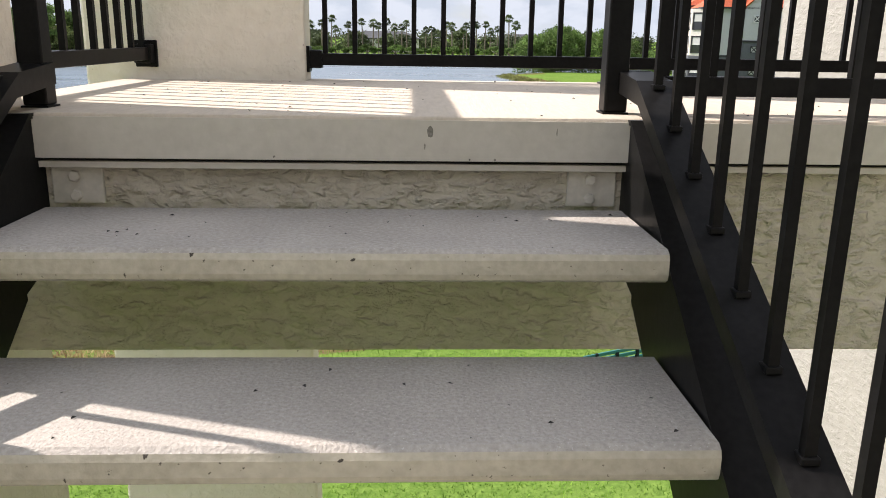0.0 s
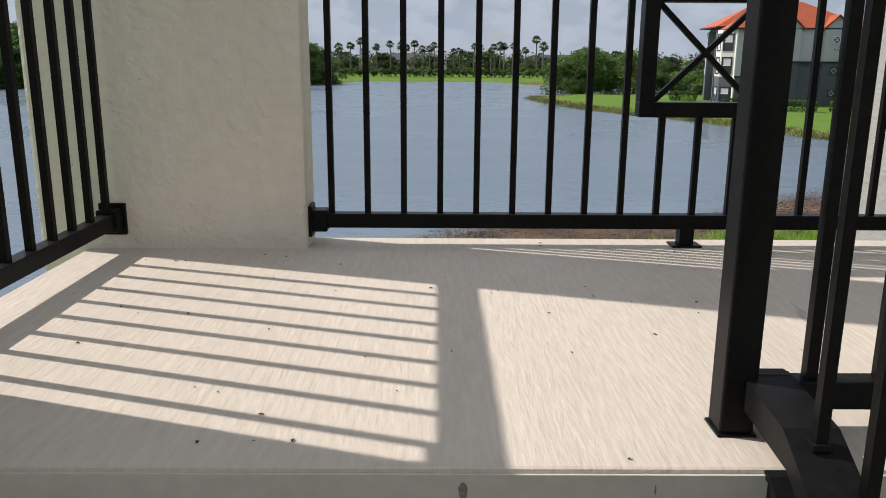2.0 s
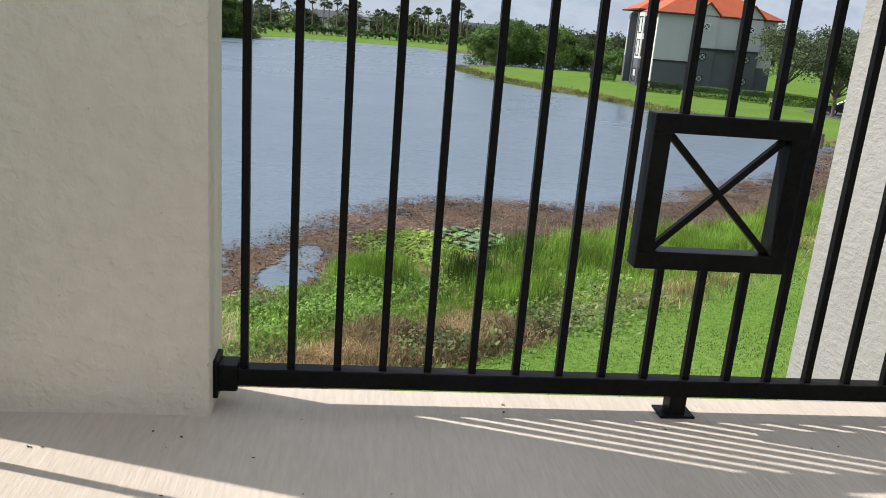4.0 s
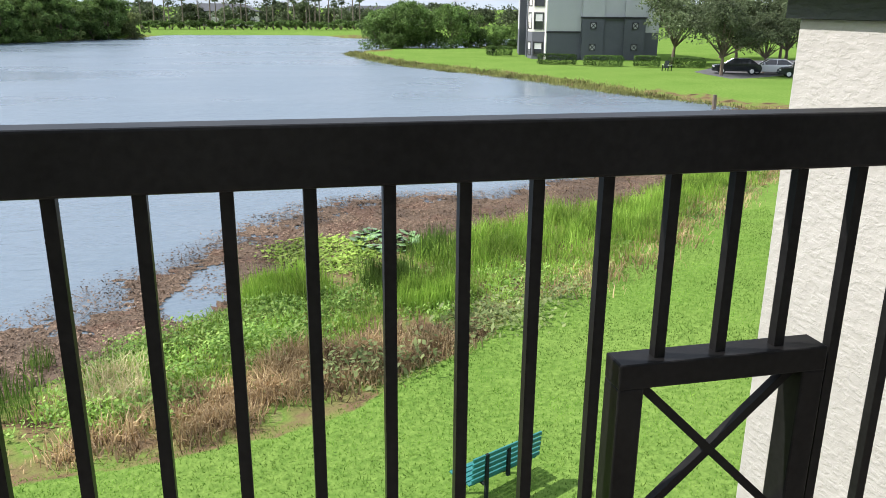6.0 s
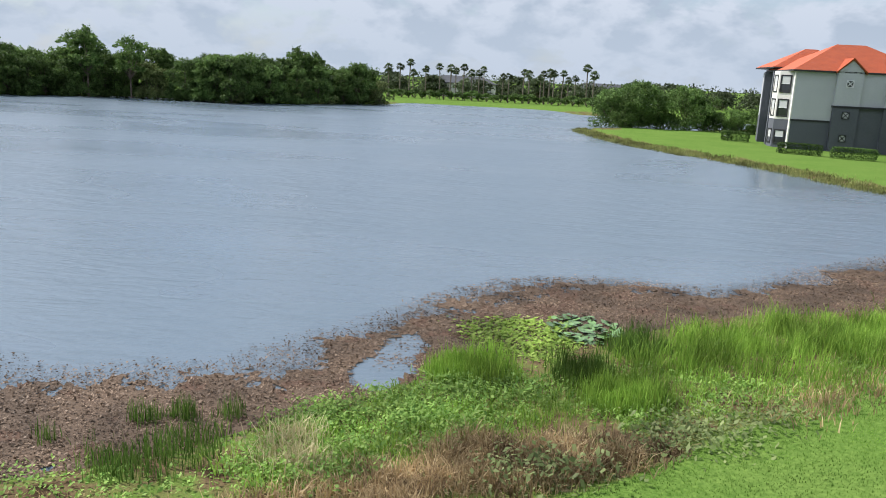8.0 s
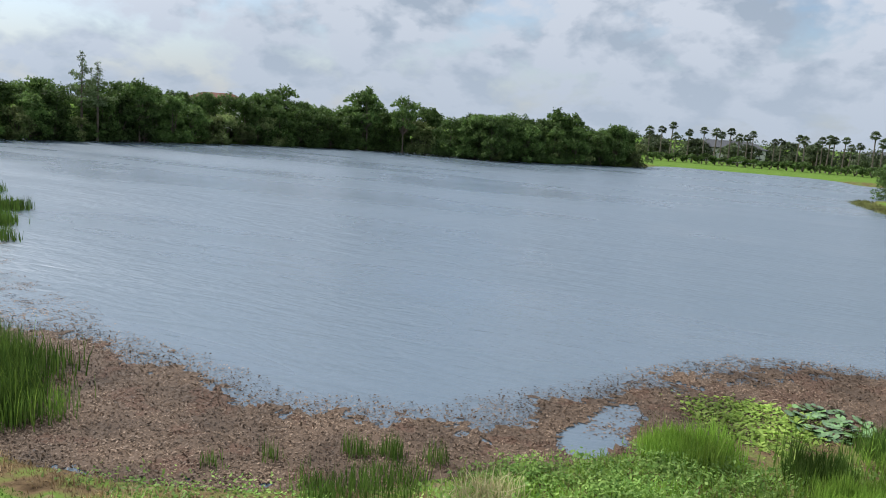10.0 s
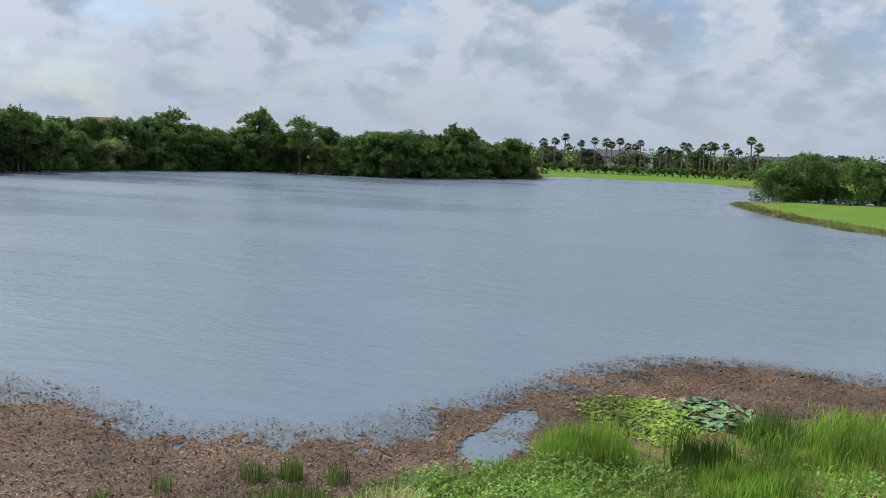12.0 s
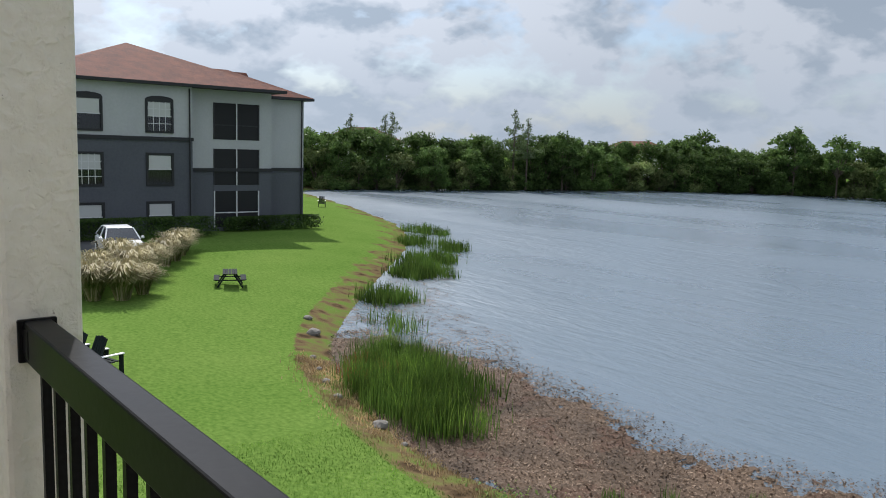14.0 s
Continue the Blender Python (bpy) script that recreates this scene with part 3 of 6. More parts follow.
def square_panel(parent, cx, half=0.1725, z0=0.358, z1=0.695):
    t, d = 0.04, 0.026
    panel = part("square_panel", box(bmesh.new(), cx - half, cx + half, -d, d, z0, z0 + t, bevel=0.003), M_BLACK, parent, "square black steel frame with crossed bars")
    for dims in ((cx - half, cx + half, -d, d, z1 - t, z1), (cx - half, cx - half + t, -d, d, z0 + t - 0.001, z1 - t + 0.001), (cx + half - t, cx + half, -d, d, z0 + t - 0.001, z1 - t + 0.001)):
        part("frame_bar", box(bmesh.new(), *dims, bevel=0.003), M_BLACK, panel)
    zc, w, h = (z0 + z1) / 2, half - t, (z1 - z0) / 2 - t
    for s in (1, -1):
        b = bmesh.new()
        ln = math.hypot(w, h)
        ang = math.atan2(h * s, w)
        box(b, -ln, ln, -0.007, 0.007, -0.007, 0.007, m=Matrix.Translation((cx, 0.001 * s, zc)) @ Matrix.Rotation(-ang, 4, 'Y'))
        part("cross_bar", b, M_BLACK, panel)


def bracket(parent, x, z, side):
    b = bmesh.new()
    box(b, x - 0.006 if side > 0 else x - 0.01, x + 0.01 if side > 0 else x + 0.006, -0.036, 0.036, z - 0.043, z + 0.043, bevel=0.003)
    box(b, min(x, x + side * 0.05), max(x, x + side * 0.05), -0.028, 0.028, z - 0.03, z + 0.03, bevel=0.004)
    part("bracket", b, M_BLACK, parent, "black wall bracket")


def railing(length, label, first=0.06, panel_at=None, foot_at=None, post_at=None, m=None, brackets=(True, True), top_h=0.079, step=0.1):
    r = thing("railing", label, "railing", "black steel railings", m)
    part("top_rail", box(bmesh.new(), 0.0, length, -0.026, 0.026, 1.052 - top_h, 1.052, bevel=0.004), M_BLACK, r)
    part("bottom_rail", box(bmesh.new(), 0.0, length, -0.02, 0.02, 0.05, 0.09, bevel=0.003), M_BLACK, r)
    x = first
    while x < length - 0.02:
        inside = panel_at is not None and abs(x - panel_at) < 0.165
        if post_at is not None and abs(x - post_at) < 0.035:
            pass
        elif inside:
            piece("bar", BAR_LOW, r, Matrix.Translation((x, 0, 0)))
            piece("bar", BAR_HIGH, r, Matrix.Translation((x, 0, 0)))
        else:
            piece("bar", BAR_FULL, r, Matrix.Translation((x, 0, 0)))
        x += step
    if panel_at is not None:
        square_panel(r, panel_at)
    if foot_at is not None:
        b = box(bmesh.new(), foot_at - 0.02, foot_at + 0.02, -0.02, 0.02, 0.004, 0.052, bevel=0.002)
        box(b, foot_at - 0.042, foot_at + 0.042, -0.03, 0.03, 0.0, 0.006, bevel=0.002)
        part("foot", b, M_BLACK, r, "short black foot with base plate")
    if post_at is not None:
        part("post", box(bmesh.new(), post_at - 0.03, post_at + 0.03, -0.026, 0.026, 0.0, 1.0, bevel=0.004), M_BLACK, r)
    for on, x, s in ((brackets[0], 0.0, 1), (brackets[1], length, -1)):
        if on:
            bracket(r, x, 0.07, s)
            bracket(r, x, 1.012, s)
    return r


railing(2.425, "black steel front railing with square cross panel", first=0.061, panel_at=1.064, foot_at=1.048, m=pose(-0.205, 1.247, 0))
railing(0.895, "black steel side railing beside the stucco column", first=0.05, m=pose(-0.725, 0.29, 0.012, 0, 0, 90), top_h=0.055)
railing(1.65, "black steel railing on the landing edge", first=0.1, m=pose(0.57, 0.115, -0.012), brackets=(False, True))


# ---- stair ----
RISE, RUN, TREADS = 0.2, 0.28, 9


def tread_mesh():
    w, t, dpt = 0.57, 0.056, 0.318
    b = bmesh.new()
    prof = [(0.0, 0.0), (0.0, -t)] + [(-dpt + 0.012, -t), (-dpt + 0.003, -t + 0.006), (-dpt, -t + 0.016), (-dpt, -0.016), (-dpt + 0.004, -0.006), (-dpt + 0.014, 0.0)]
    prism(b, prof, 'x', -w, w)
    for f in b.faces:
        c = f.calc_center_median()
        f.material_index = 1 if (c.y < -dpt + 0.006 and abs(f.normal.x) < 0.5) else 0
    me = bpy.data.meshes.new("tread")
    b.to_mesh(me)
    b.free()
    me.materials.append(M_TREAD)
    me.materials.append(M_NOSE)
    return me


stair = thing("stair", "open stair of precast concrete treads on black steel stringers", "stair", kind="structure")
TREAD = tread_mesh()
for i in range(TREADS):
    piece("tread", TREAD, stair, Matrix.Translation((0, 0.006 - RUN * i, -0.185 - RISE * i)))


def stringer(side):
    slope = RISE / RUN
    y1 = -RUN * TREADS - 0.2
    top = -0.012
    x_in = 0.574

    def line(y, up):
        return top + up + slope * (y + 0.02)
    web = [(0.03, top), (-0.02, top), (y1, line(y1, 0)), (y1, line(y1, -0.27)), (-0.10, -0.33), (0.0, -0.30), (0.034, -0.2), (0.034, -0.02)]
    w = part("stringer", prism(bmesh.new(), web, 'x', side * x_in, side * (x_in + 0.012)), M_BLACK, stair, "black painted steel stringer")
    fl = [(0.03, top), (-0.02, top), (y1, line(y1, 0)), (y1, line(y1, 0.010)), (-0.016, top + 0.010), (0.03, top + 0.010)]
    part("top_flange", prism(bmesh.new(), fl, 'x', side * (x_in - 0.004), side * (x_in + 0.075)), M_BLACK, w)
    lo = [(-0.10, -0.33), (y1, line(y1, -0.27)), (y1, line(y1, -0.282)), (-0.10, -0.342)]
    part("bottom_flange", prism(bmesh.new(), lo, 'x', side * x_in, side * (x_in + 0.075)), M_BLACK, w)


for s in (1, -1):
    stringer(s)


def angle_plate(side):
    cx = side * 0.512
    p = box(bmesh.new(), cx - 0.05, cx + 0.05, 0.026, 0.037, -0.182, -0.108, bevel=0.003)
    a = part("angle_plate", p, M_BOLT, stair, "painted steel fixing plate with two bolts")
    for z in (-0.126, -0.165):
        b = bmesh.new()
        tube(b, [(cx - 0.004, 0.028, z), (cx - 0.004, 0.018, z), (cx - 0.004, 0.0165, z)], [0.0125, 0.0115, 0.008], 6)
        part("bolt", b, M_BOLT, a)


angle_plate(1)
angle_plate(-1)


def stair_rail(side):
    r = thing("stair_railing", "black steel stair railing following the stringer", "railing", "black steel railings")
    slope = RISE / RUN
    x = side * 0.605
    nx = 0.566 if side > 0 else -0.606
    low = 0.56
    part("newel_post", box(bmesh.new(), nx - 0.024, nx + 0.024, 0.09, 0.14, 0.004, 1.09, bevel=0.004), M_BLACK, r)
    part("post_plate", box(bmesh.new(), nx - 0.027, nx + 0.027, 0.087, 0.143, 0.0, 0.004), M_BLACK, r)
    b = bmesh.new()
    y1 = -RUN * TREADS - 0.1
    prof = [(0.12, 1.0), (-0.03, 1.0), (y1, 1.0 + slope * (y1 + 0.03)), (y1, 1.07 + slope * (y1 + 0.03)), (-0.05, 1.07), (0.12, 1.07)]
    prism(b, prof, 'x', x - 0.025, x + 0.025)
    part("handrail", b, M_BLACK, r)
    ends = [(0.115, 0.088), (-0.035, 0.075), (y1, 0.07 + low * (y1 + 0.045)), (y1, 0.03 + low * (y1 + 0.045)), (-0.055, 0.03), (0.115, 0.046)]
    part("sloping_bottom_rail", prism(bmesh.new(), ends, 'x', side * 0.570, side * 0.640), M_BLACK, r)
    part("rail_arm", box(bmesh.new(), min(nx, side * 0.64), max(nx, side * 0.64), 0.098, 0.128, 0.046, 0.088, bevel=0.004), M_BLACK, r)
    me = bar_mesh(0.0, 0.945, 0.0145)
    fb = bmesh.new()
    box(fb, -0.0115, 0.0115, -0.0115, 0.0115, -0.004, 0.006, bevel=0.002)
    fm = bpy.data.meshes.new("shoe")
    fb.to_mesh(fm)
    fb.free()
    fm.materials.append(M_BLACK)
    y = -0.057
    while y > y1 + 0.02:
        z = 0.070 + min(0, low * (y + 0.045))
        piece("baluster", me, r, Matrix.Translation((x, y, z)))
        piece("shoe", fm, r, Matrix.Translation((x, y, z)))
        y -= 0.1135


stair_rail(1)
stair_rail(-1)
wall("floor_lower", (-0.95, 2.22, -3.2, -2.6, -2.2, -2.0), M_FLOOR, "concrete lower landing at the foot of the stair")


def build_debris():
    g = random.Random(21)
    b = bmesh.new()
    for k in range(170):
        if k < 110:
            x, y, z = g.uniform(-.7, 2.1), g.uniform(.02, 1.28), .001
        else:
            i = g.randrange(0, 3)
            x, y, z = g.uniform(-.54, .54), -RUN * i - g.uniform(.02, .3), -0.184 - RISE * i
        s, a = g.uniform(.0015, .006), g.random() * 6.28
        c, d = math.cos(a) * s, math.sin(a) * s
        v = [b.verts.new(p) for p in ((x + c, y + d, z), (x - d * .5, y + c * .5, z + s * .5), (x - c, y - d, z), (x + d * .5, y - c * .5, z + s * .2))]
        b.faces.new(v)
    tagged(part("debris", b, M_GAP), "tiny dark leaf crumbs and grit on the concrete", "debris", kind="stuff")


build_debris()


# ---- foliage ----
rng = np.random.default_rng(7)


def gz(x, y):
    return float(ground_z(np.array([x]), np.array([y]))[0][0])


def leaf_mesh(name, clumps, count, size, mat, slim=0.5, droop=0.0, seed=1, shell=0.55, sprays=0):
    """Many small diamond leaves spread through the outer part of round clumps (x, y, z, rx, ry, rz)."""
    g = np.random.default_rng(seed)
    cl = np.array(clumps, float)
    if sprays:
        # each clump breaks into smaller sprays over its surface
        d = g.normal(size=(len(cl), sprays, 3))
        d /= np.linalg.norm(d, axis=2)[:, :, None]
        d[:, :, 2] = np.abs(d[:, :, 2]) * 1.1 - 0.35
        c = cl[:, None, :3] + d * cl[:, None, 3:6] * (0.75 + 0.4 * g.random((len(cl), sprays, 1)))
        r = cl[:, None, 3:6] * (0.20 + 0.22 * g.random((len(cl), sprays, 1)))
        small = np.concatenate([c, r], 2).reshape(-1, 6)
        core = cl.copy()
        core[:, 3:6] *= 0.72
        cl = np.vstack([core, small])
    vol = cl[:, 3] * cl[:, 4] + cl[:, 4] * cl[:, 5]
    pick = g.choice(len(cl), count, p=vol / vol.sum())
    dirs = g.normal(size=(count, 3))
    dirs /= np.linalg.norm(dirs, axis=1)[:, None]
    rad = shell + (1 - shell) * g.random(count) ** 0.6
    rad *= 1 + 0.16 * g.normal(size=count)
    c = cl[pick, :3] + dirs * cl[pick, 3:6] * rad[:, None]
    a = g.normal(size=(count, 3)) + dirs * 0.5
    a[:, 2] -= droop
    a /= np.linalg.norm(a, axis=1)[:, None]
    b = np.cross(a, dirs + g.normal(size=(count, 3)) * 0.5)
    b /= np.linalg.norm(b, axis=1)[:, None] + 1e-9
    s = size * (0.6 + 0.8 * g.random(count))[:, None]
    v = np.stack([c - a * s, c + b * s * slim, c + a * s, c - b * s * slim], 1).reshape(-1, 3)
    me = bpy.data.meshes.new(name)
    me.from_pydata(v.tolist(), [], np.arange(count * 4).reshape(-1, 4).tolist())
    me.materials.append(mat)
    return me


def blades_mesh(name, xy, heights, width, mat, lean=0.25, seed=1, base=None, bend=True):
    """Upright grass blades, each a bent tapering strip, standing on the ground at xy."""
    g = np.random.default_rng(seed)
    n = len(xy)
    z0 = ground_z(xy[:, 0], xy[:, 1])[0] - 0.02 if base is None else np.full(n, base)
    p = np.column_stack([xy, z0])
    th = g.random(n) * 2 * np.pi
    out = np.column_stack([np.cos(th), np.sin(th), np.zeros(n)])
    ph = g.random(n) * np.pi
    side = np.column_stack([np.cos(ph), np.sin(ph), np.zeros(n)]) * width * (0.6 + 0.8 * g.random(n))[:, None]
    h = heights[:, None]
    up = np.array([[0, 0, 1.0]])
    ln = (lean * g.random(n))[:, None]
    mid = p + up * h * 0.55 + out * h * ln * 0.35
    tip = p + up * h * (1 - 0.25 * ln) + out * h * ln
    v = np.stack([p - side, p + side, mid + side * 0.7, mid - side * 0.7, tip], 1).reshape(-1, 3)
    k = np.arange(n)[:, None] * 5
    quads = (k + np.array([[0, 1, 2, 3]])).tolist()
    tris = (k + np.array([[3, 2, 4]])).tolist()
    me = bpy.data.meshes.new(name)
    me.from_pydata(v.tolist(), [], quads + tris)
    me.materials.append(mat)
    return me


def make_tree(name, label, height, spread, leaves, size, mat, seed, trunk_r=0.16, clear=0.22, n_clumps=9, squat=0.7, cat="tree", droop=0.0, stems=1):
    g = random.Random(seed)
    t = thing(name, label, cat)
    bm = bmesh.new()
    clumps = []
    for s in range(stems):
        ox, oy = (g.uniform(-.5, .5), g.uniform(-.5, .5)) if stems > 1 else (0, 0)
        fork = height * max(clear, .08)
        lx, ly = g.uniform(-.2, .2), g.uniform(-.2, .2)
        tube(bm, [(ox, oy, -0.3), (ox + lx * .5, oy + ly * .5, fork * .6), (ox + lx, oy + ly, fork), (ox + lx * 2, oy + ly * 2, height * .7)],
             [trunk_r, trunk_r * .8, trunk_r * .65, trunk_r * .2], 7)
        for k in range(n_clumps // stems):
            a = 2 * math.pi * (k + g.random()) / (n_clumps / stems)
            r = spread * g.uniform(0.25, 0.8)
            zz = height * g.uniform(clear + 0.14, 0.84)
            r *= 1 - 0.55 * max(0, (zz / height - 0.55) / 0.45)
            c = (ox + math.cos(a) * r, oy + math.sin(a) * r, zz)
            tube(bm, [(ox + lx, oy + ly, fork * .95), (ox + (c[0] - ox) * .5, oy + (c[1] - oy) * .5, (fork + zz) * .5), c], [trunk_r * .45, trunk_r * .28, trunk_r * .08], 5)
            q = spread * g.uniform(0.32, 0.5)
            clumps.append((*c, q, q, q * squat))
    clumps.append((0, 0, height * 0.82, spread * .45, spread * .45, height * .17))
    part("trunk", bm, M_BROWNWOOD, t)
    o = new("crown", leaf_mesh("crown", clumps, leaves, size, mat, seed=seed, droop=droop, sprays=9))
    o.parent = t
    return t


def make_conifer(name, label, height, seed):
    g = random.Random(seed)
    t = thing(name, label, "tree")
    bm = bmesh.new()
    tube(bm, [(0, 0, -.3), (0.1, 0, height * .5), (0, 0.1, height)], [0.2, 0.12, 0.02], 6)
    cl = []
    for k in range(22):
        z = height * (0.42 + 0.56 * k / 21)
        r = height * 0.16 * (1.12 - k / 21) * g.uniform(.5, 1.1)
        a = g.random() * 6.28
        cl.append((math.cos(a) * r, math.sin(a) * r, z, r * .7 + .2, r * .7 + .2, .35))
        tube(bm, [(0, 0, z - .2), (math.cos(a) * r, math.sin(a) * r, z)], [0.05, 0.015], 4)
    part("trunk", bm, M_BROWNWOOD, t)
    o = new("crown", leaf_mesh("crown", cl, 2200, 0.16, M_LEAF_PINE, slim=0.35, seed=seed))
    o.parent = t
    return t


def make_palm(height, seed):
    g = random.Random(seed)
    t = thing("palm_tree", "tall fan palm with a slim trunk on the far bank", "palm tree", "palms on the far bank")
    bm = bmesh.new()
    lx, ly = g.uniform(-.5, .5), g.uniform(-.3, .3)
    top = Vector((lx, ly, height))
    tube(bm, [(0, 0, -.3), (lx * .3, ly * .3, height * .4), (lx * .7, ly * .7, height * .75), top], [0.24, 0.19, 0.17, 0.19], 8)
    part("trunk", bm, M_PALMTRUNK, t)
    vs, fs = [], []
    for k in range(46):
        el = g.uniform(-0.8, 1.4)
        az = g.random() * 6.283
        d = Vector((math.cos(az) * math.cos(el), math.sin(az) * math.cos(el), math.sin(el)))
        ln = g.uniform(.65, .95)
        c = top + Vector((0, 0, .15)) + d * ln
        side = d.cross(Vector((0, 0, 1))).normalized()
        nrm = side.cross(d)
        for j in range(9):
            a = (j - 4) * 0.30
            tip = c + (d * math.cos(a) + side * math.sin(a)) * .85 * g.uniform(.85, 1.1) - Vector((0, 0, 0.15 + 0.2 * abs(math.sin(a))))
            w = (side * math.cos(a) - d * math.sin(a)) * 0.13
            b0 = c + (d * math.cos(a) + side * math.sin(a)) * .3
            n = len(vs)
            vs += [tuple(c), tuple(b0 + w), tuple(tip), tuple(b0 - w)]
            fs.append((n, n + 1, n + 2, n + 3))
        n = len(vs)
        vs += [tuple(top), tuple(c + side * .03), tuple(c - side * .03)]
        fs.append((n, n + 1, n + 2))
    me = bpy.data.meshes.new("crown")
    me.from_pydata(vs, [], fs)
    me.materials.append(M_PALM)
    o = new("crown", me)
    o.parent = t
    return t


def scaled(x, y, z, s, rz, sz=None):
    return pose(x, y, z, 0, 0, rz) @ Matrix.Diagonal((s, s, sz or s, 1))


def place_first(ob, m, used):
    """The first call sets the model itself, later ones copy it."""
    if ob.name in used:
        return copy_thing(ob, m)
    used.add(ob.name)
    ob.matrix_basis = m
    return ob


USED = set()


def build_far_woods():
    tall = [make_tree("mangrove_tree", "dense dark green tree on the far lake shore", 8.0, 3.6, 7200, 0.20, M_LEAF_DARK, 11 + k, n_clumps=20, clear=-.1, squat=.9) for k in range(3)]
    light = [make_tree("willow_tree", "pale green shrubby tree at the water's edge", 4.8, 2.8, 4200, 0.16, M_LEAF_LIGHT, 31 + k, n_clumps=11, clear=-.12, squat=.9, droop=.5) for k in range(2)]
    for o in tall + light:
        tagged(o, group="trees along the far shore")
    g = random.Random(5)
    line = [(-112, 40), (-99, 58), (-93, 76), (-90, 92), (-86, 112), (-80, 126), (-66, 142), (-52, 141), (-43, 140), (-34, 152), (-26, 164), (-20, 170)]
    for (x0, y0), (x1, y1) in zip(line, line[1:]):
        ln = math.hypot(x1 - x0, y1 - y0)
        nx, ny = -(y1 - y0) / ln, (x1 - x0) / ln
        n = max(2, int(ln / 3.0))
        for k in range(n):
            u = (k + g.random() * .8) / n
            x, y = x0 + (x1 - x0) * u, y0 + (y1 - y0) * u
            for row in range(2):
                off = 1.2 + row * 4.5 + g.uniform(-.8, 1.0)
                px, py = x + nx * off, y + ny * off
                if row == 0 and g.random() < (0.58 if y < 125 else 0.15):
                    ob, s = g.choice(light), g.uniform(.75, 1.25)
                else:
                    ob, s = g.choice(tall), g.uniform(.8, 1.0) + (.12 if row else 0)
                place_first(ob, scaled(px, py, max(gz(px, py), -5.25), s, g.uniform(0, 360)), USED)
    cy = [make_conifer("cypress_tree", "thin feathery conifer above the far woods", 11.5, 61), make_conifer("pine_tree", "tall open-crowned pine above the far woods", 12, 64)]
    for k, (x, y, s) in enumerate([(-118, 52, 1.1), (-117, 56, 1.0), (-115, 62, 1.05), (-112, 73, .95), (-109, 78, .9), (-110, 80, 1.0), (-92.5, 92, 1.0), (-90.5, 93, .95)]):
        place_first(cy[k % 2], scaled(x, y, -4.8, s, k * 50), USED)
    oak = make_tree("round_tree", "round-crowned dark tree above the far woods", 11, 3.2, 2600, .25, M_LEAF_DARK, 71, clear=.28, n_clumps=16)
    for x, y, s in ((-84.5, 133, 1.05), (-68.5, 137.5, 1.06), (-71.5, 139, .98), (-62.5, 141, .95), (-36.6, 157, .95), (-33.5, 159.5, .88), (-88.5, 99.5, .86)):
        place_first(oak, scaled(x, y, -4.9, s, x * 40), USED)


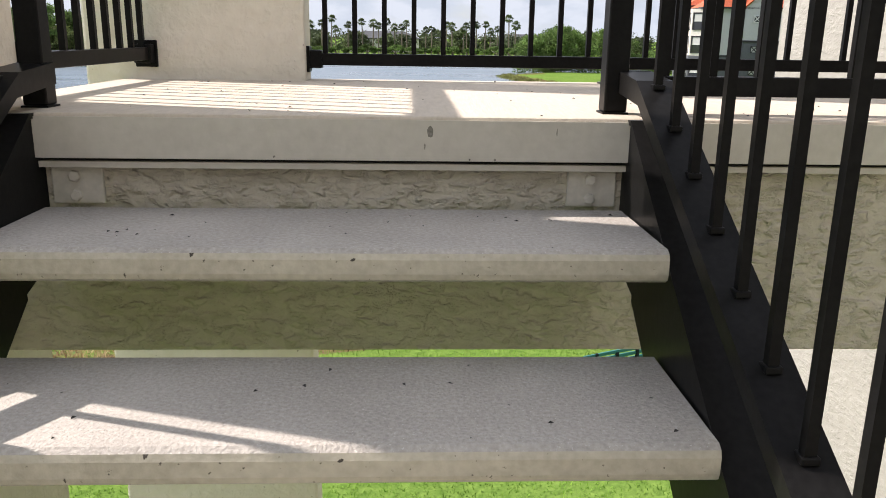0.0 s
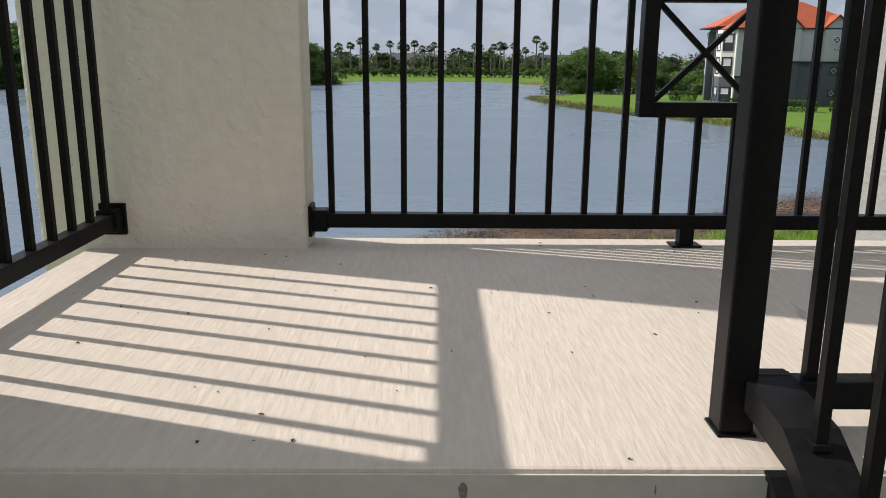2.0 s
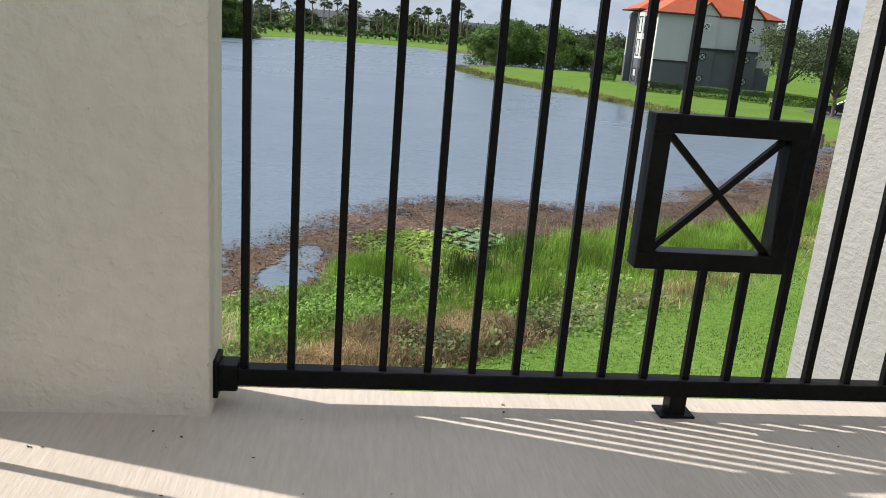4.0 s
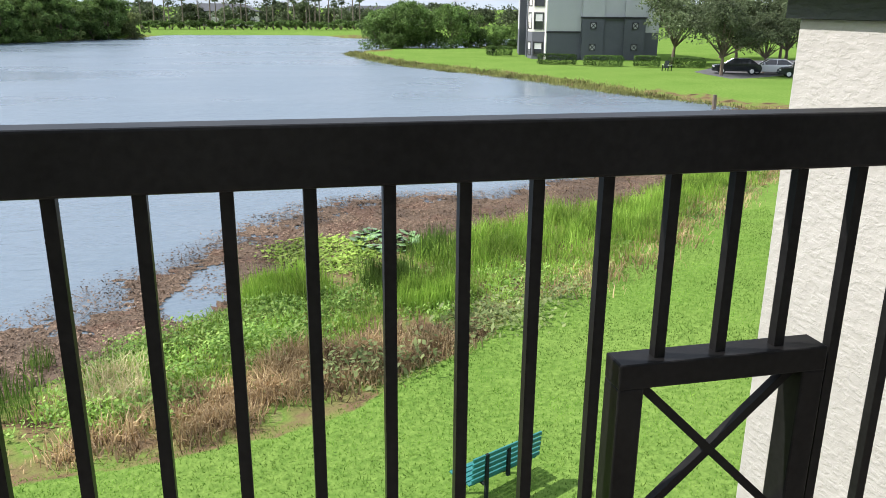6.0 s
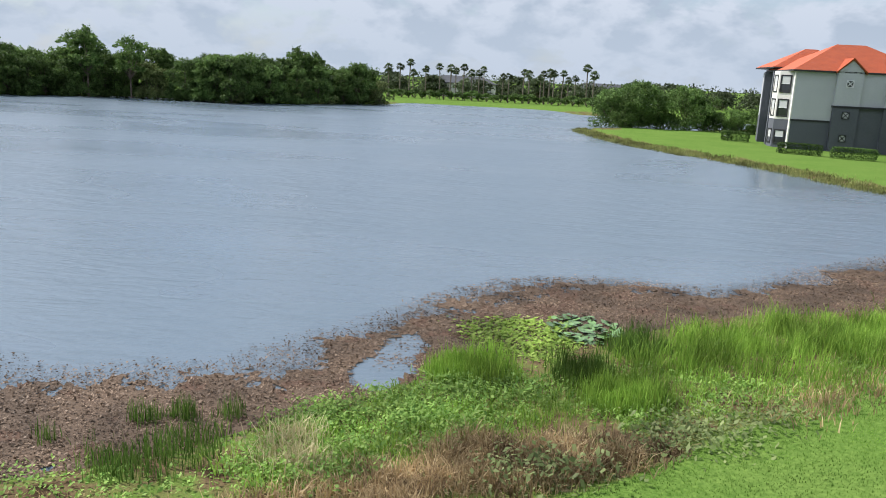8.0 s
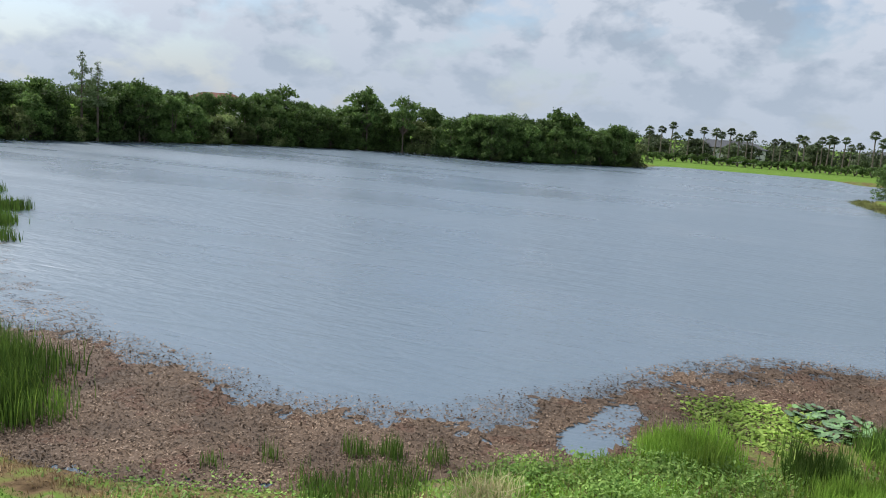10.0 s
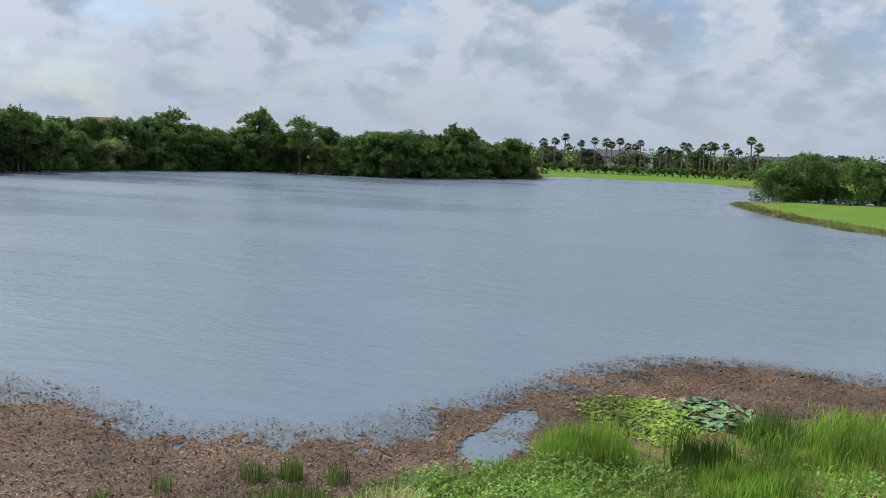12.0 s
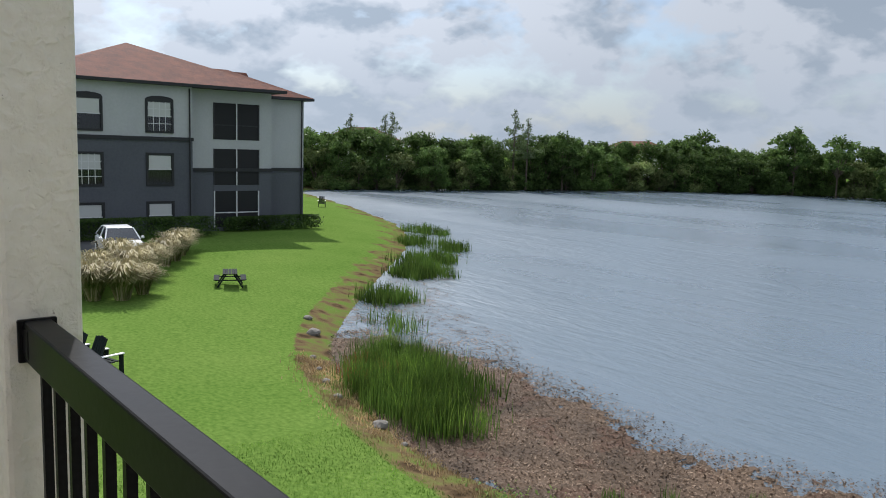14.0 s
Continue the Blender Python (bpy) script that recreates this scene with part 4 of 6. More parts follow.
def build_far_bank():
    palms = [make_palm(h, 80 + i) for i, h in enumerate((8.2, 9.6, 10.8))]
    g = random.Random(9)
    for k, px in enumerate([-27, -24.5, -22, -20.5, -17, -12.5, -10, -8.6, -6.2, -4, -2, -0.6, 4.6, 6.2, 10.4, 11.6, 14.7, 16, 17.3, 18.4, 21, 23, 24.6, 28.5, 29.8]):
        y = 224 + g.uniform(-6, 8)
        place_first(palms[(k * 7) % 3], scaled(px, y, -4.9, g.uniform(.85, 1.08), g.uniform(0, 360)), USED)
    shrubs = [make_tree("bank_shrub", "low dark shrub on the far bank", 2.6, 1.9, 900, .2, M_LEAF_DARK, 91 + k, n_clumps=6, clear=.04, cat="shrub") for k in range(2)]
    back = [make_tree("distant_tree", "distant grey-green tree behind the palms", 6.2, 3.8, 1700, .3, M_LEAF_OAK, 95 + k, n_clumps=9, clear=.12) for k in range(2)]
    for o in shrubs + back:
        tagged(o, group="planting on the far bank")
    for k in range(34):
        place_first(shrubs[k % 2], scaled(-32 + k * 1.9, 216 + g.uniform(-1, 1), -4.9, g.uniform(.8, 1.15), g.uniform(0, 360)), USED)
    for k in range(60):
        place_first(back[k % 2], scaled(-70 + k * 4.1 + g.uniform(-2, 2), 250 + g.uniform(-8, 22), -4.9, g.uniform(.8, 1.2), g.uniform(0, 360)), USED)
    cl = []
    for k in range(330):
        u = k / 329
        x, y = (-130 + 300 * min(u / .75, 1), 262 + g.uniform(-6, 10)) if u < .75 else (150 + g.uniform(-8, 8), 262 - 230 * (u - .75) / .25)
        hgt = g.uniform(2.2, 4.4)
        for q in range(2):
            cl.append((x + g.uniform(-2, 2), y, -4.9 + hgt * (.45 + .8 * q), 2.6, 2.2, hgt * .55))
    tagged(new("distant_woods", leaf_mesh("distant_woods", cl, 38000, .42, M_LEAF_OAK, seed=5, shell=.3)), "belt of distant grey-green woods beyond the lake", "woods", kind="stuff")
    # trees beside the neighbouring building
    dark = [make_tree("lakeside_tree", "dense dark broadleaf tree on the lawn cape", 7.4, 4.2, 9500, .17, M_LEAF_DARK, 101 + k, n_clumps=22, clear=-.1, squat=.9) for k in range(2)]
    for k, (x, y, s) in enumerate([(19.6, 126, .82), (23, 125, .95), (27, 127, 1.0), (30.5, 124, .95), (34, 125, .9), (25, 131, 1.0), (37.5, 122, .62), (40, 121, .55), (21.5, 123, .7)]):
        tagged(place_first(dark[k % 2], scaled(x, y, -4.85, s, k * 70), USED), group="trees on the cape")
    oaks = [make_tree("oak_tree", "spreading grey-green oak beside the car park", 8.4, 4.8, 8500, .15, M_LEAF_OAK, 111 + k, n_clumps=16, clear=.24, trunk_r=.22) for k in range(2)]
    for k, (x, y, s) in enumerate([(47, 85, 1.0), (43.8, 69.6, .88), (52, 80, .95), (50, 72, .85), (56, 77, 1.0), (58, 70, .95), (63, 82, 1.05), (68, 74, 1.0), (72, 66, 1.0), (66, 92, 1.1),
                                   (60, 96, 1.1), (76, 84, 1.15), (80, 72, 1.1), (57, 62, .85)]):
        tagged(place_first(oaks[k % 2], scaled(x, y, -4.8, s, k * 70), USED), group="trees by the car park")


# ---- neighbouring buildings ----
def window(parent, w, h, m, arched=False, blind=0.5, grid=False):
    """A window with frame, glass and blind; local x along the wall, y outwards, z up from its sill."""
    win = part("window", box(bmesh.new(), -w / 2, w / 2, -0.05, -0.01, 0, h), M_GLASS, parent)
    win.matrix_basis = m
    fr = bmesh.new()
    t = 0.13
    for d in ((-w / 2 - t, -w / 2, 0, h), (w / 2, w / 2 + t, 0, h), (-w / 2 - t, w / 2 + t, -t, 0), (-w / 2 - t, w / 2 + t, h, h + t)):
        box(fr, d[0], d[1], -0.06, 0.05, d[2], d[3])
    if arched:
        pts = [(-w / 2 - t, h + t), (w / 2 + t, h + t)] + [((w / 2 + t) * math.cos(a), h + t + .22 * math.sin(a)) for a in (0.5, 1.0, 1.57, 2.1, 2.6)]
        prism(fr, pts, 'y', -0.06, 0.05)
    part("window_frame", fr, M_BLDTRIM, win)
    if blind:
        part("blind", box(bmesh.new(), -w / 2 + .05, w / 2 - .05, -0.008, -0.002, h * (1 - blind), h - .04), M_BLIND, win)
    s = bmesh.new()
    box(s, -w / 2, w / 2, -0.004, 0.02, h * .5 - .03, h * .5 + .03)
    if grid:
        for k in (-.25, 0, .25):
            box(s, w * k - .02, w * k + .02, -0.004, 0.015, 0, h)
        for k in (.25, .75):
            box(s, -w / 2, w / 2, -0.004, 0.014, h * k - .02, h * k + .02)
    part("sash", s, M_SASH, win)
    return win


def hip_roof(name, x0, x1, y0, y1, z, rise, mat, parent, over=0.55, ridge=None):
    """Hipped roof with a thick eave; ridge runs along the longer side."""
    x0, x1, y0, y1 = x0 - over, x1 + over, y0 - over, y1 + over
    bm = bmesh.new()
    lo = [bm.verts.new(p) for p in ((x0, y0, z), (x1, y0, z), (x1, y1, z), (x0, y1, z))]
    hi = [bm.verts.new((p.co.x, p.co.y, z + .18)) for p in lo]
    w, d = x1 - x0, y1 - y0
    if w >= d:
        r = [bm.verts.new((x0 + d / 2, (y0 + y1) / 2, z + .18 + rise)), bm.verts.new((x1 - d / 2, (y0 + y1) / 2, z + .18 + rise))]
        top = [(hi[0], hi[1], r[1], r[0]), (hi[1], hi[2], r[1]), (hi[2], hi[3], r[0], r[1]), (hi[3], hi[0], r[0])]
    else:
        r = [bm.verts.new(((x0 + x1) / 2, y0 + w / 2, z + .18 + rise)), bm.verts.new(((x0 + x1) / 2, y1 - w / 2, z + .18 + rise))]
        top = [(hi[0], hi[1], r[0]), (hi[1], hi[2], r[1], r[0]), (hi[2], hi[3], r[1]), (hi[3], hi[0], r[0], r[1])]
    bm.faces.new(lo[::-1]).material_index = 1
    for k in range(4):
        bm.faces.new((lo[k], lo[(k + 1) % 4], hi[(k + 1) % 4], hi[k])).material_index = 1
    for f in top:
        bm.faces.new(f)
    bmesh.ops.recalc_face_normals(bm, faces=bm.faces[:])
    return part(name, bm, [mat, M_BLDTRIM], parent)


def gable_dormer(parent, x, y0, y1, z0, z1, w, rise):
    """A wall bay that rises through the eave to a small gable."""
    b = bmesh.new()
    prism(b, [(x - w / 2, z0), (x + w / 2, z0), (x + w / 2, z1), (x, z1 + rise), (x - w / 2, z1)], 'y', y0, y1)
    d = part("dormer", b, M_BLDWHITE, parent)
    r = bmesh.new()
    o = .28
    k = rise / (w / 2)
    prism(r, [(x - w / 2 - o, z1 - o * k + .02), (x, z1 + rise + .02), (x + w / 2 + o, z1 - o * k + .02), (x + w / 2 + o, z1 - o * k + .2), (x, z1 + rise + .22), (x - w / 2 - o, z1 - o * k + .2)], 'y', y0 - .25, y1)
    part("dormer_roof", r, M_ROOF, d)
    return d


def build_east_house():
    # local: x along the gable wall, y into the building, origin at its lake-side corner
    ang = -5.0
    h = thing("apartment_building", "white and slate-grey three-storey apartment building with terracotta roof", "building", m=pose(35.0, 94.0, -4.85, 0, 0, ang))
    W, D, H = 14.2, 15.0, 8.7
    dark = bmesh.new()
    box(dark, 0, W, 0, D, -.5, 3.3)
    part("lower_wall", dark, M_BLDDARK, h, "slate-grey lower wall")
    part("upper_wall", box(bmesh.new(), 0, W, 0, D, 3.3, H), M_BLDWHITE, h)
    part("belt", box(bmesh.new(), -.06, 4.2, -.08, .1, 3.22, 3.42), M_BLDTRIM, h, "black belt course")
    # projecting chimney-like bays with dormers
    for cx in (5.6, 10.9):
        part("bay_lower", box(bmesh.new(), cx - 1.35, cx + 1.35, -.55, .02, -.5, 5.0), M_BLDDARK, h)
        gable_dormer(h, cx, -.55, 3.0, 5.0, 8.9, 2.7, 1.25)
    part("bay_lower", box(bmesh.new(), 6.95, 9.55, -.3, .02, -.5, 5.0), M_BLDDARK, h)
    part("bay_upper", box(bmesh.new(), 6.95, 9.55, -.3, .02, 5.0, H), M_BLDWHITE, h)
    part("belt", box(bmesh.new(), 4.15, 12.35, -.64, -.02, 4.92, 5.14), M_BLDTRIM, h)
    for cx in (5.6, 10.9):
        for z in (1.2, 4.1 - .35, 7.2):
            w = part("vent_window", box(bmesh.new(), cx - .36, cx + .36, -.60, -.552, z, z + .72), M_BLDWHITE if z < 5 else M_BLDTRIM, h)
            b = bmesh.new()
            for s in (1, -1):
                box(b, -.46, .46, -.02, .02, -.05, .05, m=Matrix.Translation((cx, -.62 - .004 * s, z + .36)) @ Matrix.Rotation(s * .785, 4, 'Y'))
            for dd in ((cx - .4, cx + .4, z - .04, z + .04), (cx - .4, cx + .4, z + .68, z + .76), (cx - .4, cx - .32, z, z + .72), (cx + .32, cx + .4, z, z + .72)):
                box(b, dd[0], dd[1], -.63, -.59, dd[2], dd[3])
            part("lattice", b, M_BLDTRIM if z < 5 else M_SASH, w)
    hip_roof("roof", 0, W, 0, 11, H, 3.2, M_ROOF, h)
    hip_roof("roof", -.4, 9, 7, D, H + .4, 2.4, M_ROOF, h)
    # lake-side bay window tower
    part("bay_lower", prism(bmesh.new(), [(0, 1.0), (-1.3, 1.9), (-1.3, 4.2), (0, 5.1)], 'z', -.5, 3.3), M_BLDDARK, h)
    part("bay_upper", prism(bmesh.new(), [(0, 1.0), (-1.3, 1.9), (-1.3, 4.2), (0, 5.1)], 'z', 3.3, H), M_CREAM, h)
    part("bay_column", box(bmesh.new(), -.1, .02, -.02, .5, -.5, H), M_CREAM, h)
    for z in (.6, 3.7, 6.4):
        window(h, 1.0, 1.75 if z > 1 else 1.4, pose(-.66, 1.42, z, 0, 0, 180 - 34.7), blind=.5)
        window(h, 1.3, 1.75 if z > 1 else 1.4, pose(-1.31, 3.05, z, 0, 0, 90), blind=.6)
        for y in (8.6, 12.2):
            window(h, 1.4, 1.6, pose(-.01, y, z, 0, 0, 90), blind=.4)
    for y in (6.3, 10.4):
        part("balcony", box(bmesh.new(), -.9, 0, y, y + .35, -.5, H), M_BLDDARK, h)
    return h


def build_west_house():
    h = thing("apartment_building", "slate-grey and pale three-storey apartment building with brown tile roof in shade", "building")
    zb = -4.6
    H = 9.0 + zb + .2
    secs = [(-72, -47.2, 11.2, 20.2, zb + 6.0), (-56.9, -48.0, 20.2, 26.0, zb + 4.1), (-57.4, -49.5, 26.0, 29.3, zb + 4.1)]
    for i, (x0, x1, y0, y1, zs) in enumerate(secs):
        e = 0.003 * i
        part("lower_wall", box(bmesh.new(), x0 + e, x1, y0, y1, zb - .3, zs), M_BLDDARK, h)
        part("upper_wall", box(bmesh.new(), x0 + e, x1, y0, y1, zs, H), M_BLDWHITE, h)
        part("belt", box(bmesh.new(), x1 - .02, x1 + .09, y0, y1 + .05, zs - .12, zs + .1), M_BLDTRIM, h)
    for z0, big in ((zb + .55, 0), (zb + 3.25, 0), (zb + 6.2, 1)):
        for y in (14.0, 18.15):
            window(h, 1.45, 1.75 if z0 > zb + 1 else 1.5, pose(-47.19, y, z0 + (.0 if not big else .25), 0, 0, -90), arched=bool(big), blind=.5, grid=(y > 17 and big) or (y < 15 and y > 13 and not big and z0 > zb + 2))
    for z0 in (zb + .35, zb + 3.1, zb + 6.05):
        y0, y1 = 21.9, 25.1
        part("screened_balcony", box(bmesh.new(), -48.2, -47.985, y0, y1, z0, z0 + 2.35), M_SCREEN, h, "dark screened balcony opening")
        b = bmesh.new()
        for y in (y0, (y0 + y1) / 2 - .05, y1 - .08):
            box(b, -47.985, -47.95, y, y + .08, z0, z0 + 2.35)
        box(b, -47.984, -47.951, y0, y1, z0 + .9, z0 + .97)
        part("screen_frame", b, M_SASH if z0 < zb + 1 else M_BLDTRIM, h)
        part("screen_mullion", box(bmesh.new(), -47.948, -47.93, 23.44, 23.52, z0, z0 + 2.35), M_SASH, h)
    hip_roof("roof", -72, -47.2, 11.2, 26.0, H, 2.95, M_ROOFB, h, over=.5)
    part("roof", prism(bmesh.new(), [(-64, H - .1), (-58, H - .1), (-61, 7.0)], 'y', 24, 30.3), M_ROOFB, h, "gabled tile roof behind the hip")
    hip_roof("roof", -57.5, -49.5, 18, 29.3, H - .25, 1.9, M_ROOFB, h, over=.55)
    for y in (20.0, 29.1):
        part("downpipe", tube(bmesh.new(), [(-47.1 if y < 25 else -49.4, y, zb), (-47.1 if y < 25 else -49.4, y, H - .1)], .05, 8), M_BLDTRIM, h)
    return h


def build_far_houses():
    for k, (x, y, w, d, hgt, mat, rot, zz) in enumerate([(66, 168, 9, 34, 6.8, M_BLDWHITE, -8, 2.0), (-150, 100, 16, 10, 6.8, M_CREAM, 30, 3.2), (-128, 170, 18, 10, 6.2, M_CREAM, 10, 3.0), (-8, 262, 22, 9, 4.2, M_CREAM, 0, 2.2), (44, 285, 30, 10, 4.2, M_CREAM, 0, 2)]):
        h = thing("distant_house", ("grey townhouse row" if k == 0 else "distant house") + " with tiled roof behind the trees", "house", m=pose(x, y, -4.9, 0, 0, rot))
        part("wall", box(bmesh.new(), -w / 2, w / 2, -d / 2, d / 2, -.5, hgt), mat, h)
        hip_roof("roof", -w / 2, w / 2, -d / 2, d / 2, hgt, zz, M_MOULD if k in (0, 3, 4) else M_ROOFB, h)
        n = int(w // 4)
        for i in range(n):
            for z in ((1.0, 3.9) if hgt > 5 else (1.0,)):
                window(h, 1.3, 1.4, pose(-w / 2 + (i + .5) * w / n, -d / 2 - .01, z, 0, 0, 180), blind=.4)


build_east_house()
build_west_house()
build_far_houses()
build_far_woods()
build_far_bank()


# ---- lake edge plants ----
def in_poly(n, poly, seed, jitter=0.0):
    g = np.random.default_rng(seed)
    p = np.array(poly, float)
    lo, hi = p.min(0), p.max(0)
    out = np.zeros((0, 2))
    while len(out) < n:
        c = lo + (hi - lo) * g.random((n * 2, 2))
        c = c[signed_distance(c[:, 0], c[:, 1], p) < jitter * g.random(len(c))]
        out = np.vstack([out, c])
    return out[:n]


def tufted(pts, seed, tufts, spread):
    """Draws scattered points together into tufts."""
    g = np.random.default_rng(seed)
    c = pts[g.choice(len(pts), tufts)]
    k = g.integers(0, tufts, len(pts))
    return c[k] + g.normal(size=(len(pts), 2)) * spread


def stuff(name, mesh, label, category):
    return tagged(new(name, mesh), label, category, kind="stuff")


def reed_bed(name, poly, count, h, width, mat, seed, label, tufts=None, spread=.25, lean=.35, base=None, cat="reeds"):
    p = in_poly(count, poly, seed, .5)
    if tufts:
        p = tufted(p, seed + 1, tufts, spread)
    g = np.random.default_rng(seed + 2)
    cell = np.floor(p / .45)
    wave = np.abs(np.sin(cell[:, 0] * 12.9898 + cell[:, 1] * 78.233) * 43758.5453) % 1
    return stuff(name, blades_mesh(name, p, h * (.5 + .6 * g.random(count)) * (.62 + .6 * wave), width, mat, lean, seed + 3, base), label, cat)


def ground_leaves(name, poly, count, size, mat, seed, label, zlo=.02, zhi=.22, cat="weeds", tufts=None, spread=.3, z=None, flat=.5):
    p = in_poly(count, poly, seed, .4)
    if tufts:
        p = tufted(p, seed + 1, tufts, spread)
    g = np.random.default_rng(seed)
    base = ground_z(p[:, 0], p[:, 1])[0] if z is None else np.full(count, z)
    base = np.maximum(base, WATER_Z)
    c = np.column_stack([p, base + zlo + (zhi - zlo) * g.random(count) ** 1.5])
    th = g.random(count) * 6.283
    a = np.column_stack([np.cos(th), np.sin(th), flat * g.normal(size=count)])
    b = np.column_stack([-np.sin(th), np.cos(th), flat * g.normal(size=count)])
    s = (size * (.5 + g.random(count)))[:, None]
    v = np.stack([c - a * s, c + b * s * .55, c + a * s, c - b * s * .55], 1).reshape(-1, 3)
    me = bpy.data.meshes.new(name)
    me.from_pydata(v.tolist(), [], np.arange(count * 4).reshape(-1, 4).tolist())
    me.materials.append(mat)
    return stuff(name, me, label, cat)


WEED = chaikin([(-23, 15.2), (-18.2, 16.6), (-15.7, 17.2), (-12.4, 16.6), (-10.2, 16.2), (-9.1, 15.2), (-5.9, 16.4), (-4.6, 16.2), (-3.0, 18.9), (-1.6, 20.4), (0.5, 24),
                (4, 26.9), (7.9, 26.3), (10.3, 27), (15.3, 31.6), (22.1, 36.2), (29.4, 46), (33, 49), (33, 40), (20, 28), (8, 21), (0, 15.5), (-5, 11.8), (-12, 10), (-19, 12.4)], 1)
POOL = chaikin([(-2.1, 17.4), (-1.7, 18.6), (-1.3, 20.2), (-.7, 20.3), (-.8, 18.6), (-.9, 17.2), (-1.3, 16.4)], 2)


def build_weed_mat():
    s = 0.125
    xs, ys = np.arange(-23, 33.2, s), np.arange(10, 50, s)
    gx, gy = np.meshgrid(xs, ys)
    shape = gx.shape
    jit = np.random.default_rng(3)
    gx = gx + jit.normal(size=shape) * .05
    gy = gy + jit.normal(size=shape) * .05
    d = signed_distance(gx.ravel(), gy.ravel(), WEED).reshape(shape)
    dp = signed_distance(gx.ravel(), gy.ravel(), POOL).reshape(shape)
    near = (d < 1.0) & (ground_z(gx.ravel(), gy.ravel())[1].reshape(shape) < .8)
    ragged = np.zeros(shape)
    for i, j in zip(*np.nonzero(near & (d > -2.2))):
        ragged[i, j] = noise.fractal((gx[i, j] * .7, gy[i, j] * .7, 0), 1.0, 2.0, 4) + .75 * noise.noise((gx[i, j] * 3.1, gy[i, j] * 3.1, 4)) * min(1, max(0, (d[i, j] + 2.2) / 1.4))
    keep = near & (d + 1.1 * ragged < -.05) & (dp > .15 + .3 * ragged)
    idx = -np.ones(shape, int)
    v, f = [], []
    ny, nx = shape

    def vid(i, j):
        if idx[i, j] < 0:
            idx[i, j] = len(v)
            v.append((gx[i, j], gy[i, j], WATER_Z + .018 + .012 * math.sin(gx[i, j] * 9) * math.sin(gy[i, j] * 7)))
        return int(idx[i, j])
    for i, j in zip(*np.nonzero(keep[:-1, :-1])):
        f.append((vid(i, j), vid(i, j + 1), vid(i + 1, j + 1), vid(i + 1, j)))
    me = bpy.data.meshes.new("floating_weed")
    me.from_pydata(v, [], f)
    me.materials.append(M_WEEDMAT)
    stuff("floating_weed", me, "brown mat of floating weed along the lake edge", "weeds")
    # loose leaves on the mat and over its ragged rim
    n = 190000
    p = in_poly(n, WEED, 17, 1.5)
    dd = signed_distance(p[:, 0], p[:, 1], POOL)
    p = p[dd > .1]
    g = np.random.default_rng(4)
    m = len(p)
    th = g.random(m) * 6.283
    c = np.column_stack([p, np.full(m, WATER_Z + .036) + g.random(m) * .02])
    s2 = (.013 + .030 * g.random(m) ** 2)[:, None]
    a = np.column_stack([np.cos(th), np.sin(th), .4 * g.normal(size=m)])
    b = np.column_stack([-np.sin(th), np.cos(th), .4 * g.normal(size=m)])
    vv = np.stack([c - a * s2, c + b * s2 * .6, c + a * s2, c - b * s2 * .6], 1).reshape(-1, 3)
    me = bpy.data.meshes.new("loose_weed_leaves")
    me.from_pydata(vv.tolist(), [], np.arange(m * 4).reshape(-1, 4).tolist())
    me.materials.append(M_BROWNWEED)
    stuff("loose_weed_leaves", me, "small brown leaves floating at the weed's ragged rim", "weeds")


def build_sparse_weed():
    for k, (poly, n) in enumerate((([(-26, 18.2), (-19, 14.2), (-15, 13.2), (-12.4, 15.6), (-15.8, 18.6), (-20, 20.6), (-25, 22)], 5200),
                                   ([(-38, 31), (-26, 19.4), (-24, 21.4), (-30, 27.4), (-36, 32.6)], 3000),
                                   ([(-2.4, 18.8), (-.4, 17.8), (1.2, 21.6), (3.6, 25.6), (7, 27.2), (2.6, 27.6), (-.6, 24.4)], 4200))):
        ground_leaves("sparse_weed", poly, n, .035, M_BROWNWEED, 350 + k, "sparse brown weed leaves floating on open shallows", zlo=.006, zhi=.02, z=WATER_Z, flat=.15, tufts=n // 9, spread=.16)


build_sparse_weed()
M_WEEDMAT = material("floating weed mat", (0.050, 0.030, 0.015), 0.9, second=(0.118, 0.074, 0.042), scale=0.7, fine=22, bump=0.8, bump_scale=30, dist=0.02,
                     spot=(0.085, 0.043, 0.022), spot_scale=0.8, spot_cut=0.54)
build_weed_mat()

# bright reeds and rushes of the near bank
reed_bed("reed_bed", [(4.4, 18.4), (6.4, 18.8), (8.3, 18.3), (11.8, 21), (13.6, 24), (10.6, 23.5), (7.2, 22.2), (5.4, 20.6)], 7600, .72, .010, M_REED, 201,
         "tall bright green reeds standing on the lake bank", tufts=85, spread=.34, lean=.65)
reed_bed("reed_bed", [(12, 21.5), (15, 23.8), (18, 26.2), (22, 30.5), (25, 34.5), (21.5, 32), (16.5, 27.2), (13.5, 24.2)], 5200, .66, .013, M_REED, 206,
         "bright green reeds along the curving shore", tufts=60, spread=.45, lean=.65)
reed_bed("rush_clump", [(2.4, 17.7), (3.4, 18.2), (3.4, 17.7), (2.8, 17.3)], 900, .75, .01, M_REEDDARK, 211, "round dark green rush clump", tufts=7, spread=.22, cat="rushes")
reed_bed("rush_clump", [(4.2, 19.9), (5.3, 20.6), (5.4, 19.8), (4.7, 19.3)], 900, .75, .01, M_REEDDARK, 212, "dark green rushes beside the lilies", tufts=7, spread=.24, cat="rushes")
reed_bed("reed_bed", [(.0, 17.2), (1.2, 17.3), (1.3, 18.3), (-.1, 18.1)], 2200, .7, .011, M_REED, 215, "green reeds beside the open pool", tufts=60, spread=.22)
